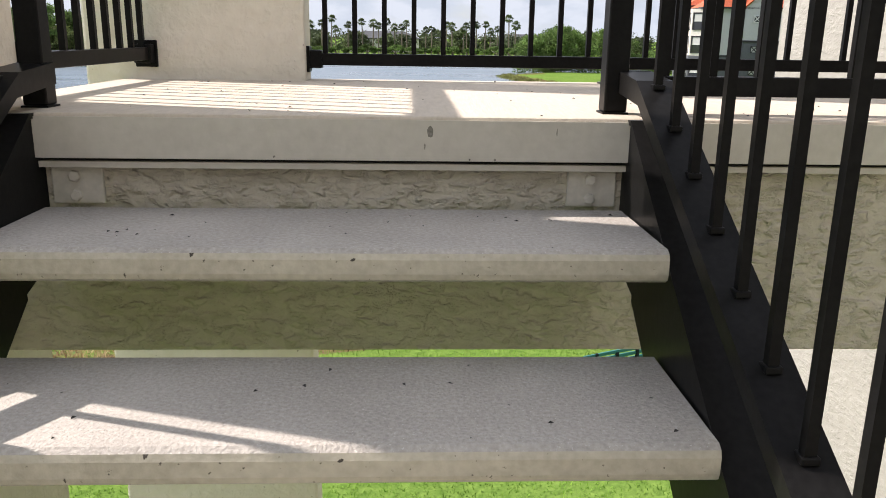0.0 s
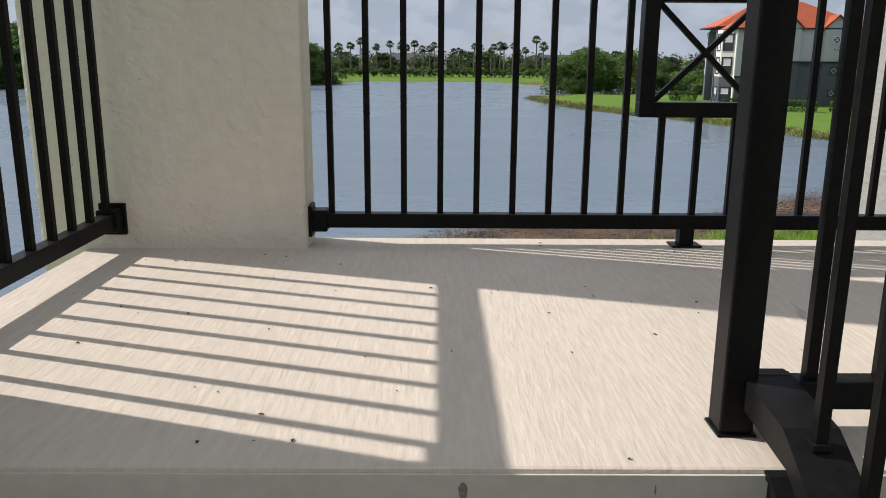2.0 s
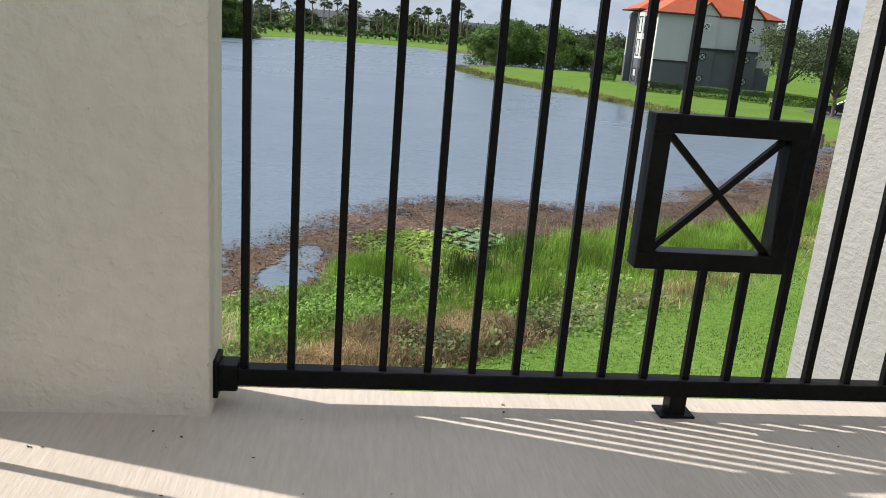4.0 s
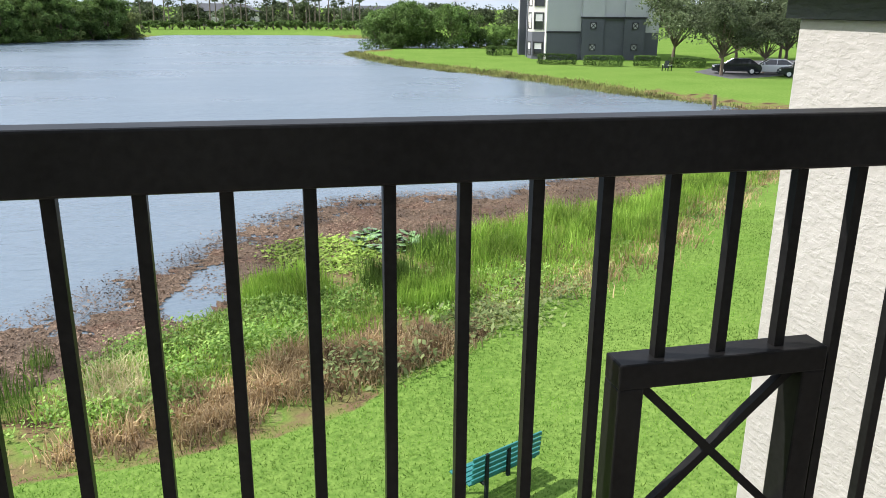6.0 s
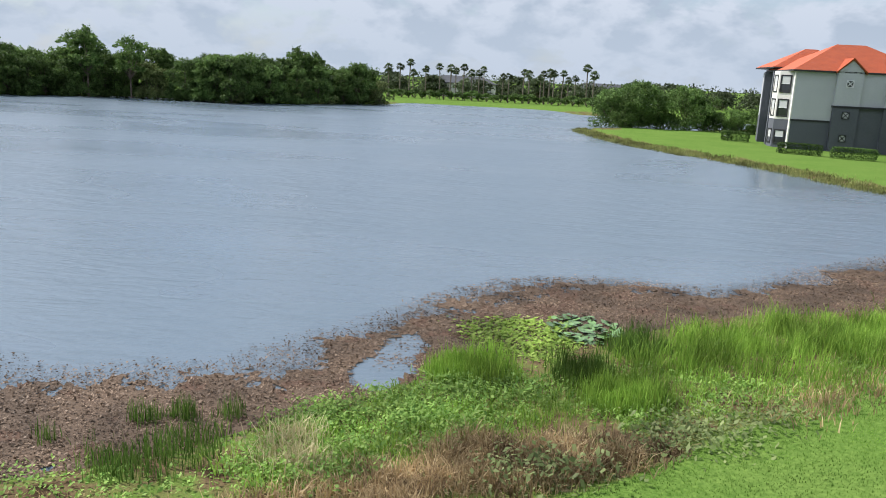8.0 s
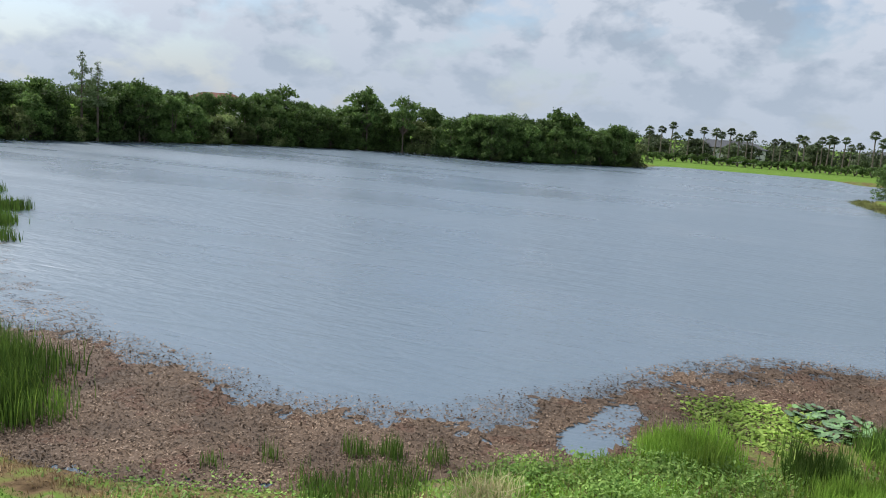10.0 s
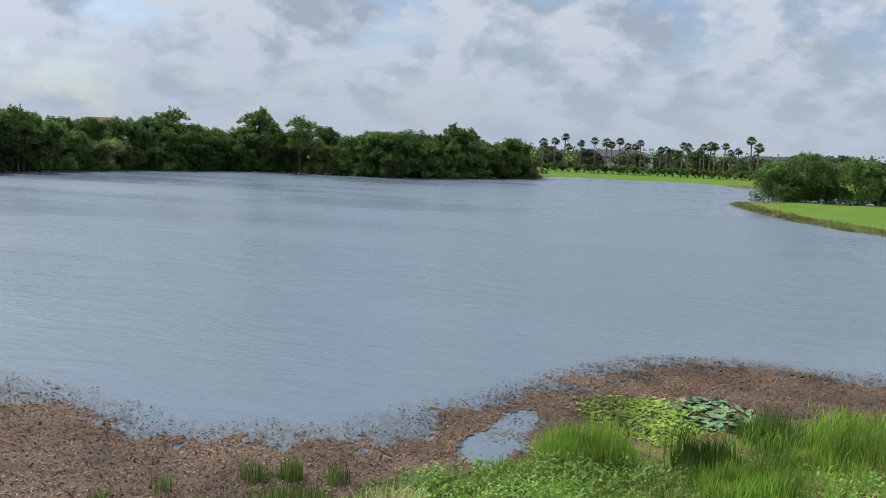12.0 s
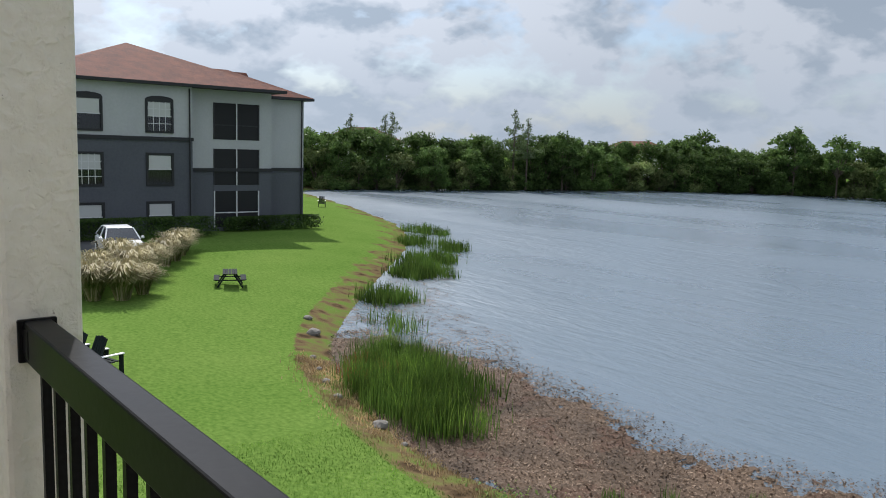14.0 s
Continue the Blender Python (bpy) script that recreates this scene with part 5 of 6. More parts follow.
reed_bed("reed_bed", [(2.9, 15.9), (4.3, 15.9), (4.6, 17.3), (3.2, 17.4)], 1900, .6, .011, M_REED, 218, "yellow-green rushes on the bank", tufts=50, spread=.22)
reed_bed("rush_clump", [(-5.9, 13.2), (-4.8, 12.2), (-3.6, 12.8), (-4.2, 14.2)], 950, .5, .01, M_REEDDARK, 221, "dark green rushes at the weed's edge", tufts=32, spread=.18, cat="rushes")
for k, (x, y, n) in enumerate([(-6.6, 13.4, 50), (-5.5, 14.4, 90), (-4.6, 14.6, 110), (-4.1, 14.8, 80), (-5.0, 14.5, 60), (-7.6, 12.6, 40)]):
    reed_bed("water_rush", [(x - .28, y - .1), (x + .28, y - .1), (x + .28, y + .1), (x - .28, y + .1)], n, .5, .008, M_REEDDARK, 230 + k,
             "small rush tuft standing in the brown weed", tufts=3, spread=.10, lean=.25, base=WATER_Z, cat="rushes")
M_DEAD = leaf_material("dead brown blade", (0.11, 0.07, 0.038), (0.30, 0.215, 0.125), .1)
M_RUST = leaf_material("rust-brown dead blade", (0.16, 0.06, 0.025), (0.26, 0.12, 0.05), .1)
# the large rush stand further along, and the ones behind it
BIG = [(-18.4, 15.0), (-16.4, 14.9), (-13.6, 13.6), (-11.9, 12.7), (-11.8, 12.1), (-12.8, 11.9), (-15.2, 12.4), (-17.2, 13.6)]
reed_bed("rush_stand", BIG, 10000, .98, .009, M_REEDDARK, 241, "large stand of dark green rushes in the shallows", tufts=62, spread=.36, lean=.4, base=WATER_Z, cat="rushes")
reed_bed("rush_stand", BIG, 1500, 1.0, .009, M_REED, 242, "fresh green rush blades in the stand", tufts=70, spread=.3, lean=.3, base=WATER_Z, cat="rushes")
reed_bed("dry_rushes", [(-17.8, 13.2), (-16, 12.4), (-15.4, 13.2), (-17, 13.9)], 900, .7, .012, M_RUST, 243, "rust-brown dead rushes at the stand's edge", base=WATER_Z, cat="rushes")
for k, (x, y, rx, ry, n) in enumerate([(-25.9, 20.3, 1.0, .9, 1500), (-30.6, 25.8, 1.6, 1.5, 2300), (-34.5, 29.5, 1.5, 1.2, 1300), (-39.6, 33.6, 3.0, 1.2, 2200), (-14.6, 14.9, 1.6, .5, 420),
                                       (-22, 17.6, 1.6, .6, 220), (-33, 27.2, 2.2, 1.2, 700), (-47, 38.2, 3, 1, 1200)]):
    poly = [(x + rx * math.cos(a), y + ry * math.sin(a)) for a in (0, .8, 1.6, 2.4, 3.1, 3.9, 4.7, 5.5)]
    reed_bed("rush_stand", poly, int(n * .7), .78, .017 if k else .014, M_REEDDARK, 250 + 3 * k, "dark green rushes standing in the lake shallows", tufts=max(14, n // 40), spread=.25, lean=.25, base=WATER_Z, cat="rushes")
# olive reeds along the cape's shore
CAPE = [(31.5, 46), (28.6, 54), (27.6, 60), (26.0, 68), (23.4, 75.5), (19.8, 82.8), (16.8, 90), (15.0, 97), (13.0, 110), (12.6, 118)]
for k, ((x0, y0), (x1, y1)) in enumerate(zip(CAPE, CAPE[1:])):
    reed_bed("shore_grass", [(x0 - .5, y0), (x1 - .5, y1), (x1 + 1.7, y1 + .4), (x0 + 1.7, y0 + .4)], 1500, .36, .03, M_OLIVE, 600 + k,
             "olive-brown grass along the cape's water edge", tufts=80, spread=.45, lean=.5, cat="grass")
# low green weeds
reed_bed("bank_grass", [(-3.4, 12.4), (-2.2, 15.3), (-.4, 16.4), (1.4, 17.6), (2.2, 16.6), (1.6, 14.6), (-.8, 13.2), (-1.8, 11.8)], 4200, .38, .009, M_REED, 291,
         "bright green grass blades among the marsh weeds", tufts=150, spread=.3, lean=.7, cat="grass")
reed_bed("bank_grass", [(2.2, 15.2), (4, 15.2), (8.6, 17.6), (12, 20.6), (9, 19), (5, 18.4), (2.4, 17.4)], 3800, .34, .009, M_REED, 294,
         "yellow-green grass blades between the reeds and lawn", tufts=150, spread=.34, lean=.7, cat="grass")
WEEDS = [(-3.4, 12.4), (-2.2, 15.3), (-.4, 16.4), (.4, 17.8), (1.4, 17.9), (2.2, 16.8), (1.8, 15.4), (.4, 14.1), (-.8, 13.4), (-1.8, 11.8)]
ground_leaves("marsh_weed", WEEDS, 13000, .036, M_WEEDGREEN, 301, "low bright green marsh weeds covering the bank", zhi=.3, tufts=170, spread=.24)
ground_leaves("marsh_weed", [(3.2, 15.0), (6.8, 16.2), (9, 17.6), (6, 18.6), (3.4, 18.9), (2.2, 17)], 4500, .034, M_WEEDGREEN, 303, "patchy green marsh weeds between the reeds", zhi=.2, tufts=90, spread=.24)
M_LEAFY = leaf_material("broad weed leaf", (0.12, 0.17, 0.05), (0.26, 0.30, 0.12), .1)
ground_leaves("leafy_weed", [(3.4, 13.9), (5.2, 14.3), (7.0, 15.8), (5.4, 15.9), (3.9, 15.1)], 1300, .048, M_LEAFY, 305, "pale green broad-leaved weeds beside the lawn", zhi=.35, tufts=70, spread=.34)
ground_leaves("leafy_weed", [(.6, 12.4), (2.6, 12.9), (3.2, 13.3), (1.6, 13.1)], 800, .05, M_LEAFY, 306, "pale broad-leaved weeds in the dry grass", zhi=.4, tufts=30, spread=.3)
ground_leaves("marsh_weed", [(-9.5, 10.6), (-5, 11.2), (-3, 12), (-4.4, 12.6), (-8, 11.6)], 1300, .035, M_WEEDGREEN, 307, "thin green weeds at the bank's foot", zhi=.12, tufts=150, spread=.3)
ground_leaves("marsh_weed", [(9, 18), (12, 20.4), (17, 24.6), (20, 28.4), (14.5, 24.4), (10, 20)], 3000, .05, M_WEEDGREEN, 309, "thin green weeds below the lawn", zhi=.15, tufts=130, spread=.3)
ground_leaves("water_lettuce", [(.2, 21.4), (1.5, 22.2), (2.8, 22), (3.2, 20.6), (3.2, 19), (2.4, 18.9), (1.2, 20)], 3200, .06, M_LIME, 311, "lime-green water lettuce floating by the lilies", zlo=.03, zhi=.10, z=WATER_Z, flat=.35, tufts=170, spread=.2)


def build_lilies():
    t = thing("water_lily_patch", "patch of round glossy water lily pads", "water lilies", m=pose(3.6, 21.7, WATER_Z))
    me = bpy.data.meshes.new("lily_pad")
    v, f = [(0, 0, .0)], []
    for k in range(13):
        a = .22 + (2 * math.pi - .44) * k / 12
        v.append((math.cos(a), math.sin(a), .10 + .06 * math.sin(3 * a)))
    f = [(0, k, k + 1) for k in range(1, 13)]
    me.from_pydata(v, [], f)
    me.materials.append(M_LILYPAD)
    g = random.Random(8)
    for k in range(85):
        a, r = g.random() * 6.283, math.sqrt(g.random())
        x, y = .95 * r * math.cos(a), 1.35 * r * math.sin(a)
        s = g.uniform(.09, .18)
        piece("lily_pad", me, t, pose(x, y, .03 + .09 * g.random(), g.uniform(-18, 18), g.uniform(-18, 18), g.uniform(0, 360)) @ Matrix.Scale(s, 4))


M_LILYPAD = material("glossy lily pad", (0.08, 0.165, 0.05), 0.25, second=(0.16, 0.25, 0.09), scale=2, fine=8, bump=.1, obj_vary=.4)
build_lilies()

# dry grass along the lawn's edge
reed_bed("dry_grass", [(-3.2, 10.7), (-1.2, 11.5), (.7, 12.4), (2.4, 13.2), (3.4, 13.6), (3.0, 14.2), (1.2, 14.0), (-.6, 12.6), (-2.4, 11.6)], 6500, .42, .010, M_DRYGRASS, 321,
         "tan dry grass tussocks along the lawn's edge", tufts=70, spread=.2, lean=1.1, cat="dry grass")
reed_bed("dead_grass", [(-2.6, 11.0), (-.8, 11.7), (.9, 12.5), (2.6, 13.3), (4.4, 14.2), (3.9, 14.6), (1.4, 13.7), (-.6, 12.4), (-2.2, 11.5)], 4200, .32, .011, M_DEAD, 323,
         "matted brown dead grass at the lawn's edge", tufts=42, spread=.2, lean=1.3, cat="dry grass")
reed_bed("dry_grass", [(6.5, 15.6), (9, 17.4), (12, 19.8), (16, 23.6), (20, 27.6), (24, 32), (16, 25), (11, 20.4)], 5000, .3, .012, M_DRYGRASS, 325,
         "sparse dry grass below the lawn", tufts=160, spread=.35, lean=.9, cat="dry grass")
reed_bed("dry_grass", [(-19, 12.2), (-14, 10.9), (-9, 10.4), (-3.5, 10.9), (-9, 10.9), (-14, 11.5), (-18.4, 12.9)], 5000, .16, .012, M_DRYGRASS, 327,
         "short straw grass on the bare bank", tufts=300, spread=.3, lean=.8, cat="dry grass")
reed_bed("pale_grass", [(-2.8, 12.6), (-1.9, 12.4), (-1.8, 13.6), (-2.5, 13.9)], 900, .6, .008, M_PLUME, 329, "pale silvery grass tuft on the bank", tufts=9, spread=.2, lean=1.0, cat="dry grass")


def build_lawn_blades():
    n = 90000
    p = in_poly(n, [(-13, 4.5), (-13, 10.6), (-3, 10.6), (4, 13.6), (12, 20), (16, 22), (9, 9), (6, 5)], 401)
    z, d, w = ground_z(p[:, 0], p[:, 1])
    p = p[d > w + .1]
    g = np.random.default_rng(6)
    stuff("lawn_grass", blades_mesh("lawn_grass", p, .035 + .045 * g.random(len(p)), .007, M_LAWNBLADE, .9, 402), "short mown green grass blades on the lawn", "grass")


build_lawn_blades()


def rock(x, y, s, seed):
    b = bmesh.new()
    bmesh.ops.create_icosphere(b, subdivisions=2, radius=1)
    g = random.Random(seed)
    for v in b.verts:
        v.co *= 1 + .25 * noise.noise(v.co * 1.3 + Vector((seed, 0, 0)))
        v.co.z *= .6
    o = part("shore_rock", b, M_ROCK)
    o.matrix_basis = pose(x, y, max(gz(x, y), WATER_Z) + s * .25, 0, 0, g.uniform(0, 360)) @ Matrix.Scale(s, 4)
    tagged(o, "small grey-brown rock at the water's edge", "rock", "rocks along the shore")


for k, (x, y, s) in enumerate([(-21.6, 14.2, .24), (-13.2, 11.16, .2), (-16.6, 11.7, .13), (-15.3, 11.3, .12), (-19, 12.7, .1), (-23.4, 15, .16), (-12, 11.0, .08), (-17.8, 12.2, .1)]):
    rock(x, y, s, k)
b = bmesh.new()
tube(b, [(0, 0, -.6), (0.02, 0, .2), (0, 0, .95)], [.16, .14, .13], 8)
o = tagged(part("water_post", b, M_BROWNWOOD), "short dark wooden stump standing in the shallows", "stump")
o.matrix_basis = pose(30.3, 48.6, WATER_Z)


# ---- garden furniture ----
def build_bench():
    ang = 24.5
    z = gz(2.85, 8.3)
    t = thing("park_bench", "teal slatted park bench on the lawn facing the lake", "bench", m=pose(2.92, 8.6, z, 0, 0, ang) @ Matrix.Scale(0.78, 4))
    L_ = .72
    for k in range(5):
        u = k / 4
        part("back_slat", box(bmesh.new(), -L_, L_, -.20 - .03 * u, -.165 - .03 * u, .50 + .095 * k, .562 + .095 * k, bevel=.006), M_TEAL, t)
    for k in range(5):
        part("seat_slat", box(bmesh.new(), -L_, L_, -.13 + .105 * k, -.045 + .105 * k, .42, .45, bevel=.006), M_TEAL, t)
    for x in (-.45, .45):
        b = bmesh.new()
        box(b, x - .03, x + .03, -.245, -.20, 0, .95, bevel=.005)
        box(b, x - .03, x + .03, .33, .38, 0, .42, bevel=.005)
        box(b, x - .03, x + .03, -.2, .38, .38, .42, bevel=.005)
        part("support", b, M_DARKPLASTIC, t, "dark bench support")
    b = box(bmesh.new(), -.03, .03, -.245, -.20, .4, .9, bevel=.005)
    part("brace", b, M_DARKPLASTIC, t)


build_bench()


def lawn_chair(m, label):
    t = thing("lawn_chair", label, "chair", "lawn chairs", m)
    for k in range(5):
        b = box(bmesh.new(), -.26 + .105 * k, -.17 + .105 * k, -.012, .012, 0, .78 - .02 * abs(k - 2), bevel=.004, m=Matrix.Translation((0, -.22, .32)) @ Matrix.Rotation(radians(-22), 4, 'X'))
        part("back_slat", b, M_DARKPLASTIC, t)
    for k in range(5):
        part("seat_slat", box(bmesh.new(), -.28, .28, -.2 + .11 * k, -.11 + .11 * k, .33 + .012 * k, .355 + .012 * k, bevel=.004), M_DARKPLASTIC, t)
    for s in (-1, 1):
        part("armrest", box(bmesh.new(), s * .34 - .06, s * .34 + .06, -.3, .42, .58, .605, bevel=.006), M_SASH, t, "pale armrest")
        for y in (-.26, .36):
            part("leg", box(bmesh.new(), s * .33 - .03, s * .33 + .03, y - .05, y + .05, 0, .58, bevel=.004), M_DARKPLASTIC, t)
    return t


ch = lawn_chair(pose(-19.3, 6.2, gz(-19.3, 6.2), 0, 0, 15), "dark slatted lawn chair with pale arms on the grass")
for x, y, r in ((-18.7, 6.5, 15), (-20.2, 5.9, 18), (-65.2, 40.1, 60)):
    copy_thing(ch, pose(x, y, gz(x, y), 0, 0, r))
for x, y, r in ((31, 103, 30), (41.5, 76, -60)):
    copy_thing(ch, pose(x, y, gz(x, y), 0, 0, r))


def build_picnic_table():
    x, y = -29.4, 14.7
    t = thing("picnic_table", "dark picnic table with attached benches on the lawn", "picnic table", m=pose(x, y, gz(x, y), 0, 0, -24) @ Matrix.Scale(0.82, 4))
    for k in range(5):
        part("table_slat", box(bmesh.new(), -.85, .85, -.36 + .145 * k, -.225 + .145 * k, .71, .75, bevel=.005), M_DARKPLASTIC, t)
    for s in (-1, 1):
        part("bench_seat", box(bmesh.new(), -.8, .8, s * .66 - .14, s * .66 + .14, .41, .45, bevel=.006), M_DARKPLASTIC, t)
    for x0 in (-.6, .6):
        b = bmesh.new()
        for s in (-1, 1):
            tube(b, [(x0, s * .62, 0), (x0, s * .18, .71)], .045, 6)
        box(b, x0 - .04, x0 + .04, -.72, .72, .36, .41)
        part("trestle", b, M_DARKPLASTIC, t)


build_picnic_table()


# ---- cars and car parks ----
def sheet(name, poly, z, mat, label, cat):
    b = bmesh.new()
    prism(b, poly, 'z', z - .12, z)
    return tagged(part(name, b, mat), label, cat, kind="structure")


sheet("road_west", [(-46, 2), (-34, 2), (-36, 11.6), (-40.5, 16), (-45.8, 16)], -4.455, M_ASPHALT, "asphalt car park beside the grasses", "road")
sheet("road_east", [(43.5, 74), (42.5, 66), (48, 56), (70, 50), (90, 64), (84, 92), (60, 90)], -4.765, M_ASPHALT, "asphalt car park under the oaks", "road")


def make_car(paint, label, m, tall=0.0):
    t = thing("car", label, "car", "parked cars", m)
    H = 1.44 + tall
    b = bmesh.new()
    prof = [(-2.2, .28), (2.15, .28), (2.27, .45), (2.24, .66), (2.05, .80), (1.1, .93), (-1.55, .98), (-2.15, .93), (-2.28, .7), (-2.26, .42)]
    prism(b, prof, 'x', -.88, .88)
    bmesh.ops.bevel(b, geom=[e for e in b.edges if abs(e.verts[0].co.x - e.verts[1].co.x) < .01], offset=.09, segments=2, affect='EDGES')
    for v in b.verts:
        v.co.x *= 1 - .10 * max(0, abs(v.co.y) - 1.6)
    part("body", b, paint, t, smooth=False)
    c = bmesh.new()
    lo = [(-1.95, .95), (1.15, .92)]
    hi = [(-1.25 - tall, H), (.35, H)]
    v = [c.verts.new(p) for p in ((-.82, lo[0][0], lo[0][1]), (.82, lo[0][0], lo[0][1]), (.82, lo[1][0], lo[1][1]), (-.82, lo[1][0], lo[1][1]),
                                  (-.62, hi[0][0], H - .04), (.62, hi[0][0], H - .04), (.62, hi[1][0], H), (-.62, hi[1][0], H))]
    for f in ((3, 2, 1, 0), (4, 5, 6, 7), (0, 1, 5, 4), (1, 2, 6, 5), (2, 3, 7, 6), (3, 0, 4, 7)):
        c.faces.new([v[k] for k in f])
    bmesh.ops.bevel(c, geom=c.edges[:], offset=.05, segments=2, affect='EDGES')
    part("cabin", c, M_GLASS, t, "dark glazed cabin")
    part("roof", box(bmesh.new(), -.6, .6, hi[0][0] + .03, hi[1][0] - .03, H - .03, H + .025, bevel=.03), paint, t)
    for s in (-1, 1):
        for p, q in (((s * .80, 1.1, .95), (s * .61, .34, H)), ((s * .81, -.35, .97), (s * .62, -.4, H)), ((s * .80, -1.9, .97), (s * .61, hi[0][0], H - .03))):
            part("pillar", tube(bmesh.new(), [p, q], .035, 6), paint, t)
    for s in (-1, 1):
        for y in (1.38, -1.38):
            w = bmesh.new()
            tube(w, [(s * .72, y, .32), (s * .90, y, .32)], .32, 18)
            tyre = part("wheel", w, M_DARKPLASTIC, t)
            w = bmesh.new()
            tube(w, [(s * .895, y, .32), (s * .915, y, .32)], [.21, .18], 12)
            part("rim", w, M_SASH, tyre)
        part("headlight", box(bmesh.new(), s * .66 - .17, s * .66 + .17, 2.1, 2.22, .62, .74, bevel=.02), M_SASH, t, "clear headlight")
        part("mirror", box(bmesh.new(), s * .96 - .08, s * .96 + .08, .72, .86, .96, 1.08, bevel=.03), paint, t)
    part("grille", box(bmesh.new(), -.4, .4, 2.2, 2.275, .5, .62, bevel=.01), M_DARKPLASTIC, t)
    part("bumper", box(bmesh.new(), -.8, .8, 2.16, 2.29, .3, .42, bevel=.03), M_DARKPLASTIC, t)
    return t


M_CARWHITE = material("white car paint", (0.72, 0.73, 0.72), 0.25, second=(0.7, 0.71, 0.7), bump=0)
M_CARBLACK = material("black car paint", (0.02, 0.022, 0.028), 0.2, bump=0)
M_CARGREY = material("grey car paint", (0.13, 0.14, 0.16), 0.25, bump=0)
make_car(M_CARWHITE, "white saloon car parked by the plume grasses", pose(-38.8, 13.1, -4.455, 0, 0, -98))
for k, (x, y, mt, lab, r, tl) in enumerate([(46.4, 71.2, M_CARBLACK, "black saloon car in the car park", 62, 0), (49.6, 70.2, M_CARWHITE, "white car in the car park", 62, 0),
                                            (50.4, 66.4, M_CARBLACK, "black car beside the oak trees", 62, .12), (51.6, 63.2, M_CARGREY, "dark grey car at the kerb", 62, 0),
                                            (54.5, 71.6, M_CARWHITE, "white van-like car further back", 62, .25), (58, 70.5, M_CARWHITE, "white car at the back of the car park", 62, 0),
                                            (57, 66, M_CARGREY, "grey car in the second row", 62, 0)]):
    make_car(mt, lab, pose(x, y, -4.765, 0, 0, r), tl)


# ---- hedges and plume grasses ----
def hedge(x0, y0, x1, y1, h, w, label, seed):
    ln = math.hypot(x1 - x0, y1 - y0)
    g = np.random.default_rng(seed)
    n = int(1100 * ln)
    # clipped box: leaves over its top and sides, with slightly rounded, uneven faces
    p = g.uniform(-1, 1, (n, 3))
    face = g.choice(3, n, p=np.array([w * h, ln * h * 1.0, ln * w * .8]) / (w * h + ln * h + ln * w * .8))
    p[np.arange(n), face] = np.where((face == 2) | (g.random(n) < .5), 1.0, -1.0)
    p *= 1 - .07 * (np.abs(p) ** 4).sum(1)[:, None] + .04 * g.normal(size=(n, 1))
    c = p * np.array([ln / 2, w / 2, h / 2]) + np.array([0, 0, h / 2])
    a, b = g.normal(size=(n, 3)), g.normal(size=(n, 3))
    a, b = (q / np.linalg.norm(q, axis=1)[:, None] * (.05 + .04 * g.random((n, 1))) for q in (a, b))
    me = bpy.data.meshes.new("hedge")
    me.from_pydata(np.stack([c - a, c + b * .6, c + a, c - b * .6], 1).reshape(-1, 3).tolist(), [], np.arange(n * 4).reshape(-1, 4).tolist())
    me.materials.append(M_HEDGE)
    o = new("hedge", me)
    o.matrix_basis = pose((x0 + x1) / 2, (y0 + y1) / 2, gz((x0 + x1) / 2, (y0 + y1) / 2), 0, 0, math.degrees(math.atan2(y1 - y0, x1 - x0)))
    tagged(o, label, "hedge", "clipped hedges")


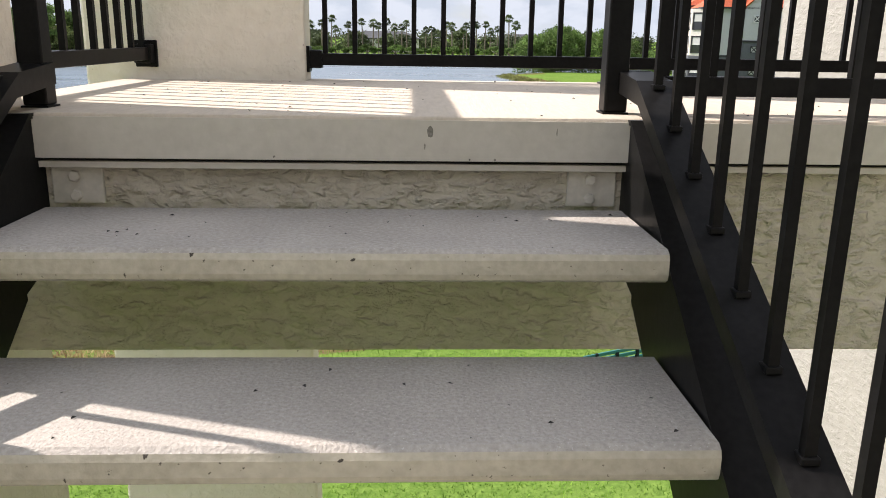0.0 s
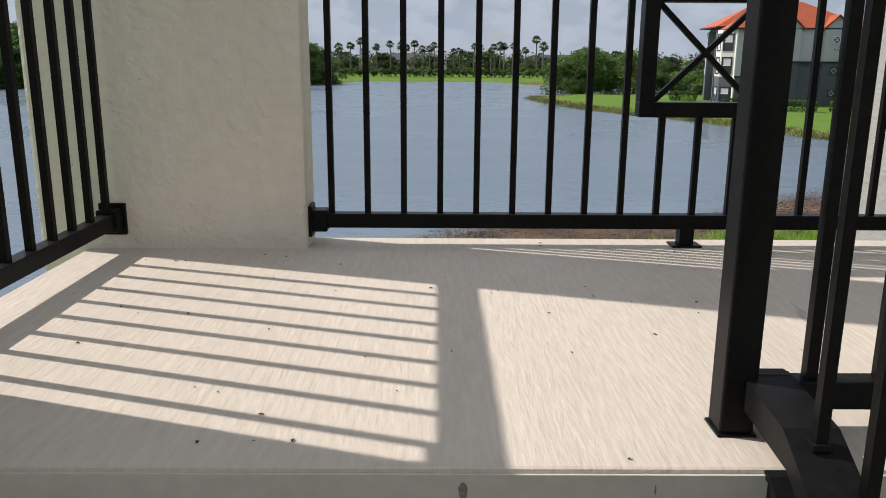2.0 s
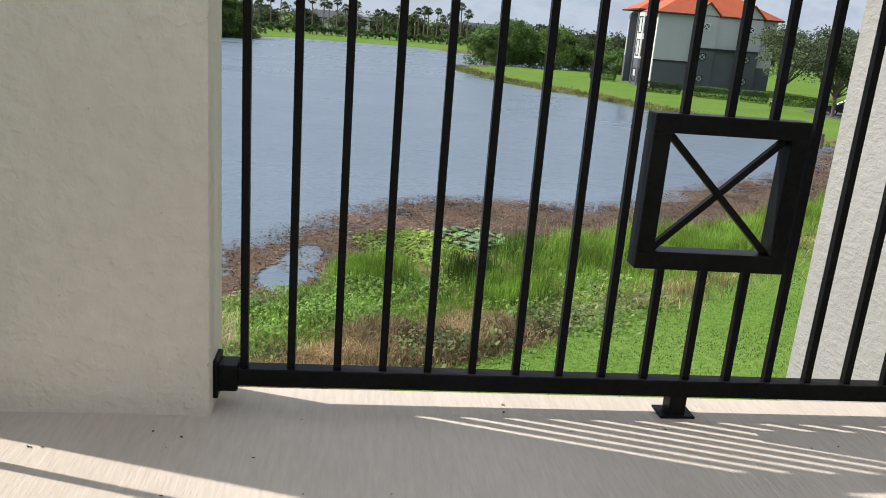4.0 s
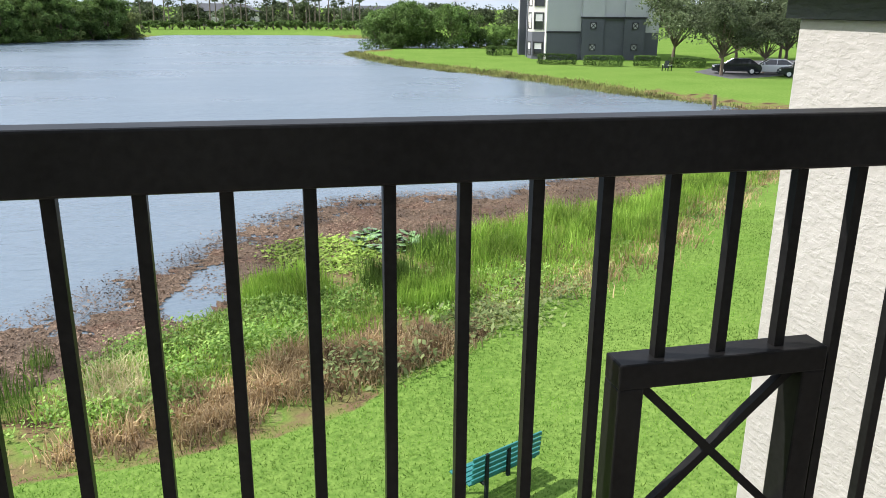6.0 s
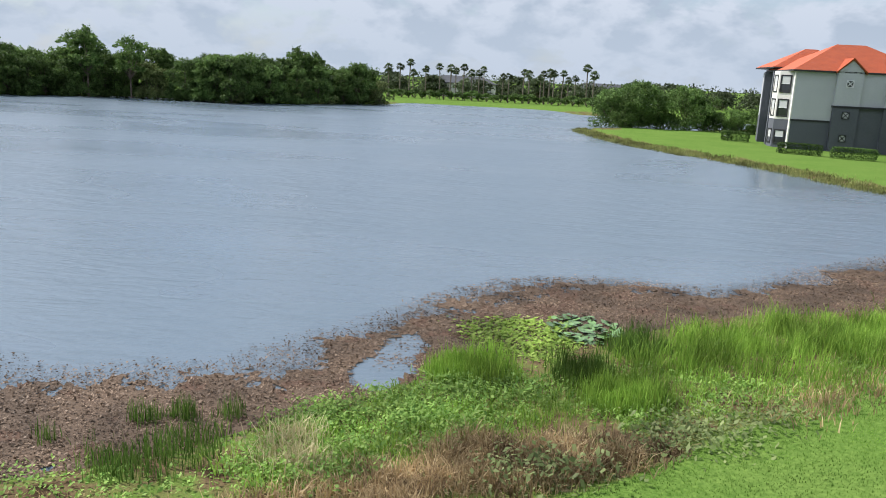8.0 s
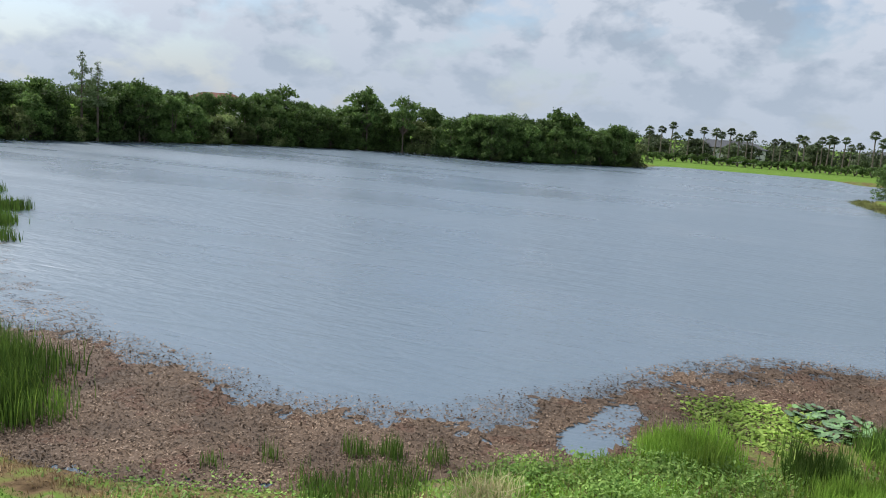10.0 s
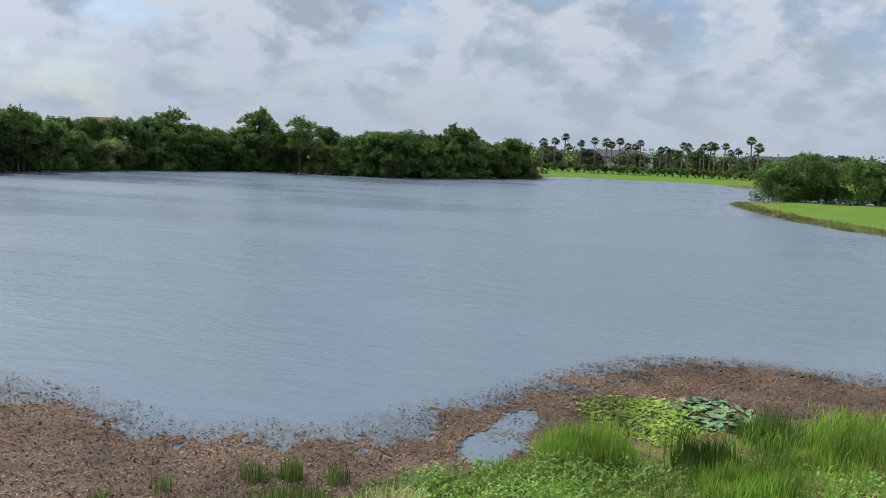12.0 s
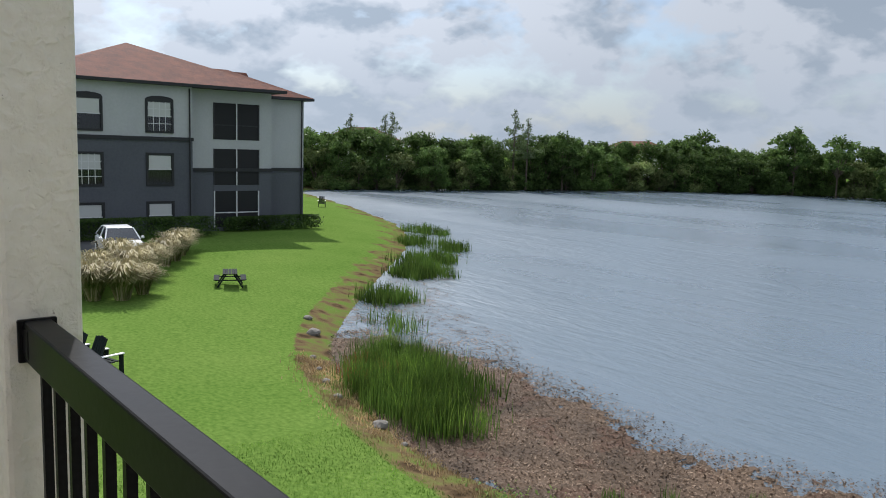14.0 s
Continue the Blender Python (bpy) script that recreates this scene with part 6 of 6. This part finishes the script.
hedge(30.1, 103, 33, 101, 1.2, 1.0, "clipped green hedge at the building's lake corner", 501)
hedge(31.2, 86.4, 35.2, 84.6, 1.2, 1.1, "clipped green hedge before the slate-grey wall", 502)
hedge(35.4, 83.4, 39.4, 81.6, 1.2, 1.1, "clipped green hedge before the slate-grey wall", 503)
hedge(40.4, 81.4, 43.0, 80.2, 1.2, 1.1, "clipped green hedge before the slate-grey wall", 504)
hedge(44, 80.5, 47.5, 78.6, 1.1, 1.1, "clipped green hedge under the oak", 505)
hedge(-45.6, 8.5, -45.3, 21.2, 1.25, 1.0, "dark clipped hedge along the shaded facade", 506)
hedge(-47.2, 22.2, -47.4, 29.6, .95, .9, "low dark hedge at the building's foot", 507)


def plume_grass():
    t = thing("plume_grass", "arching pale plume grass beside the car park", "ornamental grass", "plume grasses")
    g = random.Random(3)
    for nm, n, h, mat, w, lean in (("blades", 700, 1.15, M_WEEDGREEN2, .012, .8), ("plumes", 520, 1.5, M_PLUME, .02, 1.0)):
        vs, fs = [], []
        for k in range(n):
            a, r = g.random() * 6.283, .25 * math.sqrt(g.random())
            p = Vector((r * math.cos(a), r * math.sin(a), 0))
            a += g.uniform(-.5, .5)
            o = Vector((math.cos(a), math.sin(a), 0))
            s = Vector((-math.sin(a), math.cos(a), 0)) * w
            hh, l = h * g.uniform(.6, 1.1), lean * g.uniform(.2, 1)
            q = [p, p + o * l * .22 + Vector((0, 0, hh * .55)), p + o * l * .55 + Vector((0, 0, hh * .88)), p + o * l + Vector((.12, -.04, hh * .82))]
            i = len(vs)
            for j, c in enumerate(q):
                ww = s * (1, 1, 1.2 if nm == "plumes" else .7, .3)[j]
                vs += [tuple(c - ww), tuple(c + ww)]
            fs += [(i + 2 * j, i + 2 * j + 1, i + 2 * j + 3, i + 2 * j + 2) for j in range(3)]
        me = bpy.data.meshes.new(nm)
        me.from_pydata(vs, [], fs)
        me.materials.append(mat)
        o = new(nm, me)
        o.parent = t
    return t


M_WEEDGREEN2 = leaf_material("plume grass blade", (0.12, 0.16, 0.04), (0.24, 0.25, 0.09), .15)
pg = plume_grass()
g_ = random.Random(12)
for k, (x, y) in enumerate([(-28.4, 9.0), (-28.0, 9.9), (-28.8, 10.9), (-30.0, 9.6), (-31.0, 11.2), (-32.2, 12.2), (-33.6, 12.9), (-35.0, 14.0), (-38.0, 15.9), (-39.4, 16.6), (-31.6, 10.0),
                            (-33.4, 11.4), (-29.6, 8.3), (-36.4, 15.0)]):
    m = scaled(x, y, gz(x, y), g_.uniform(.85, 1.15), g_.uniform(0, 40))
    if k:
        copy_thing(pg, m)
    else:
        pg.matrix_basis = m
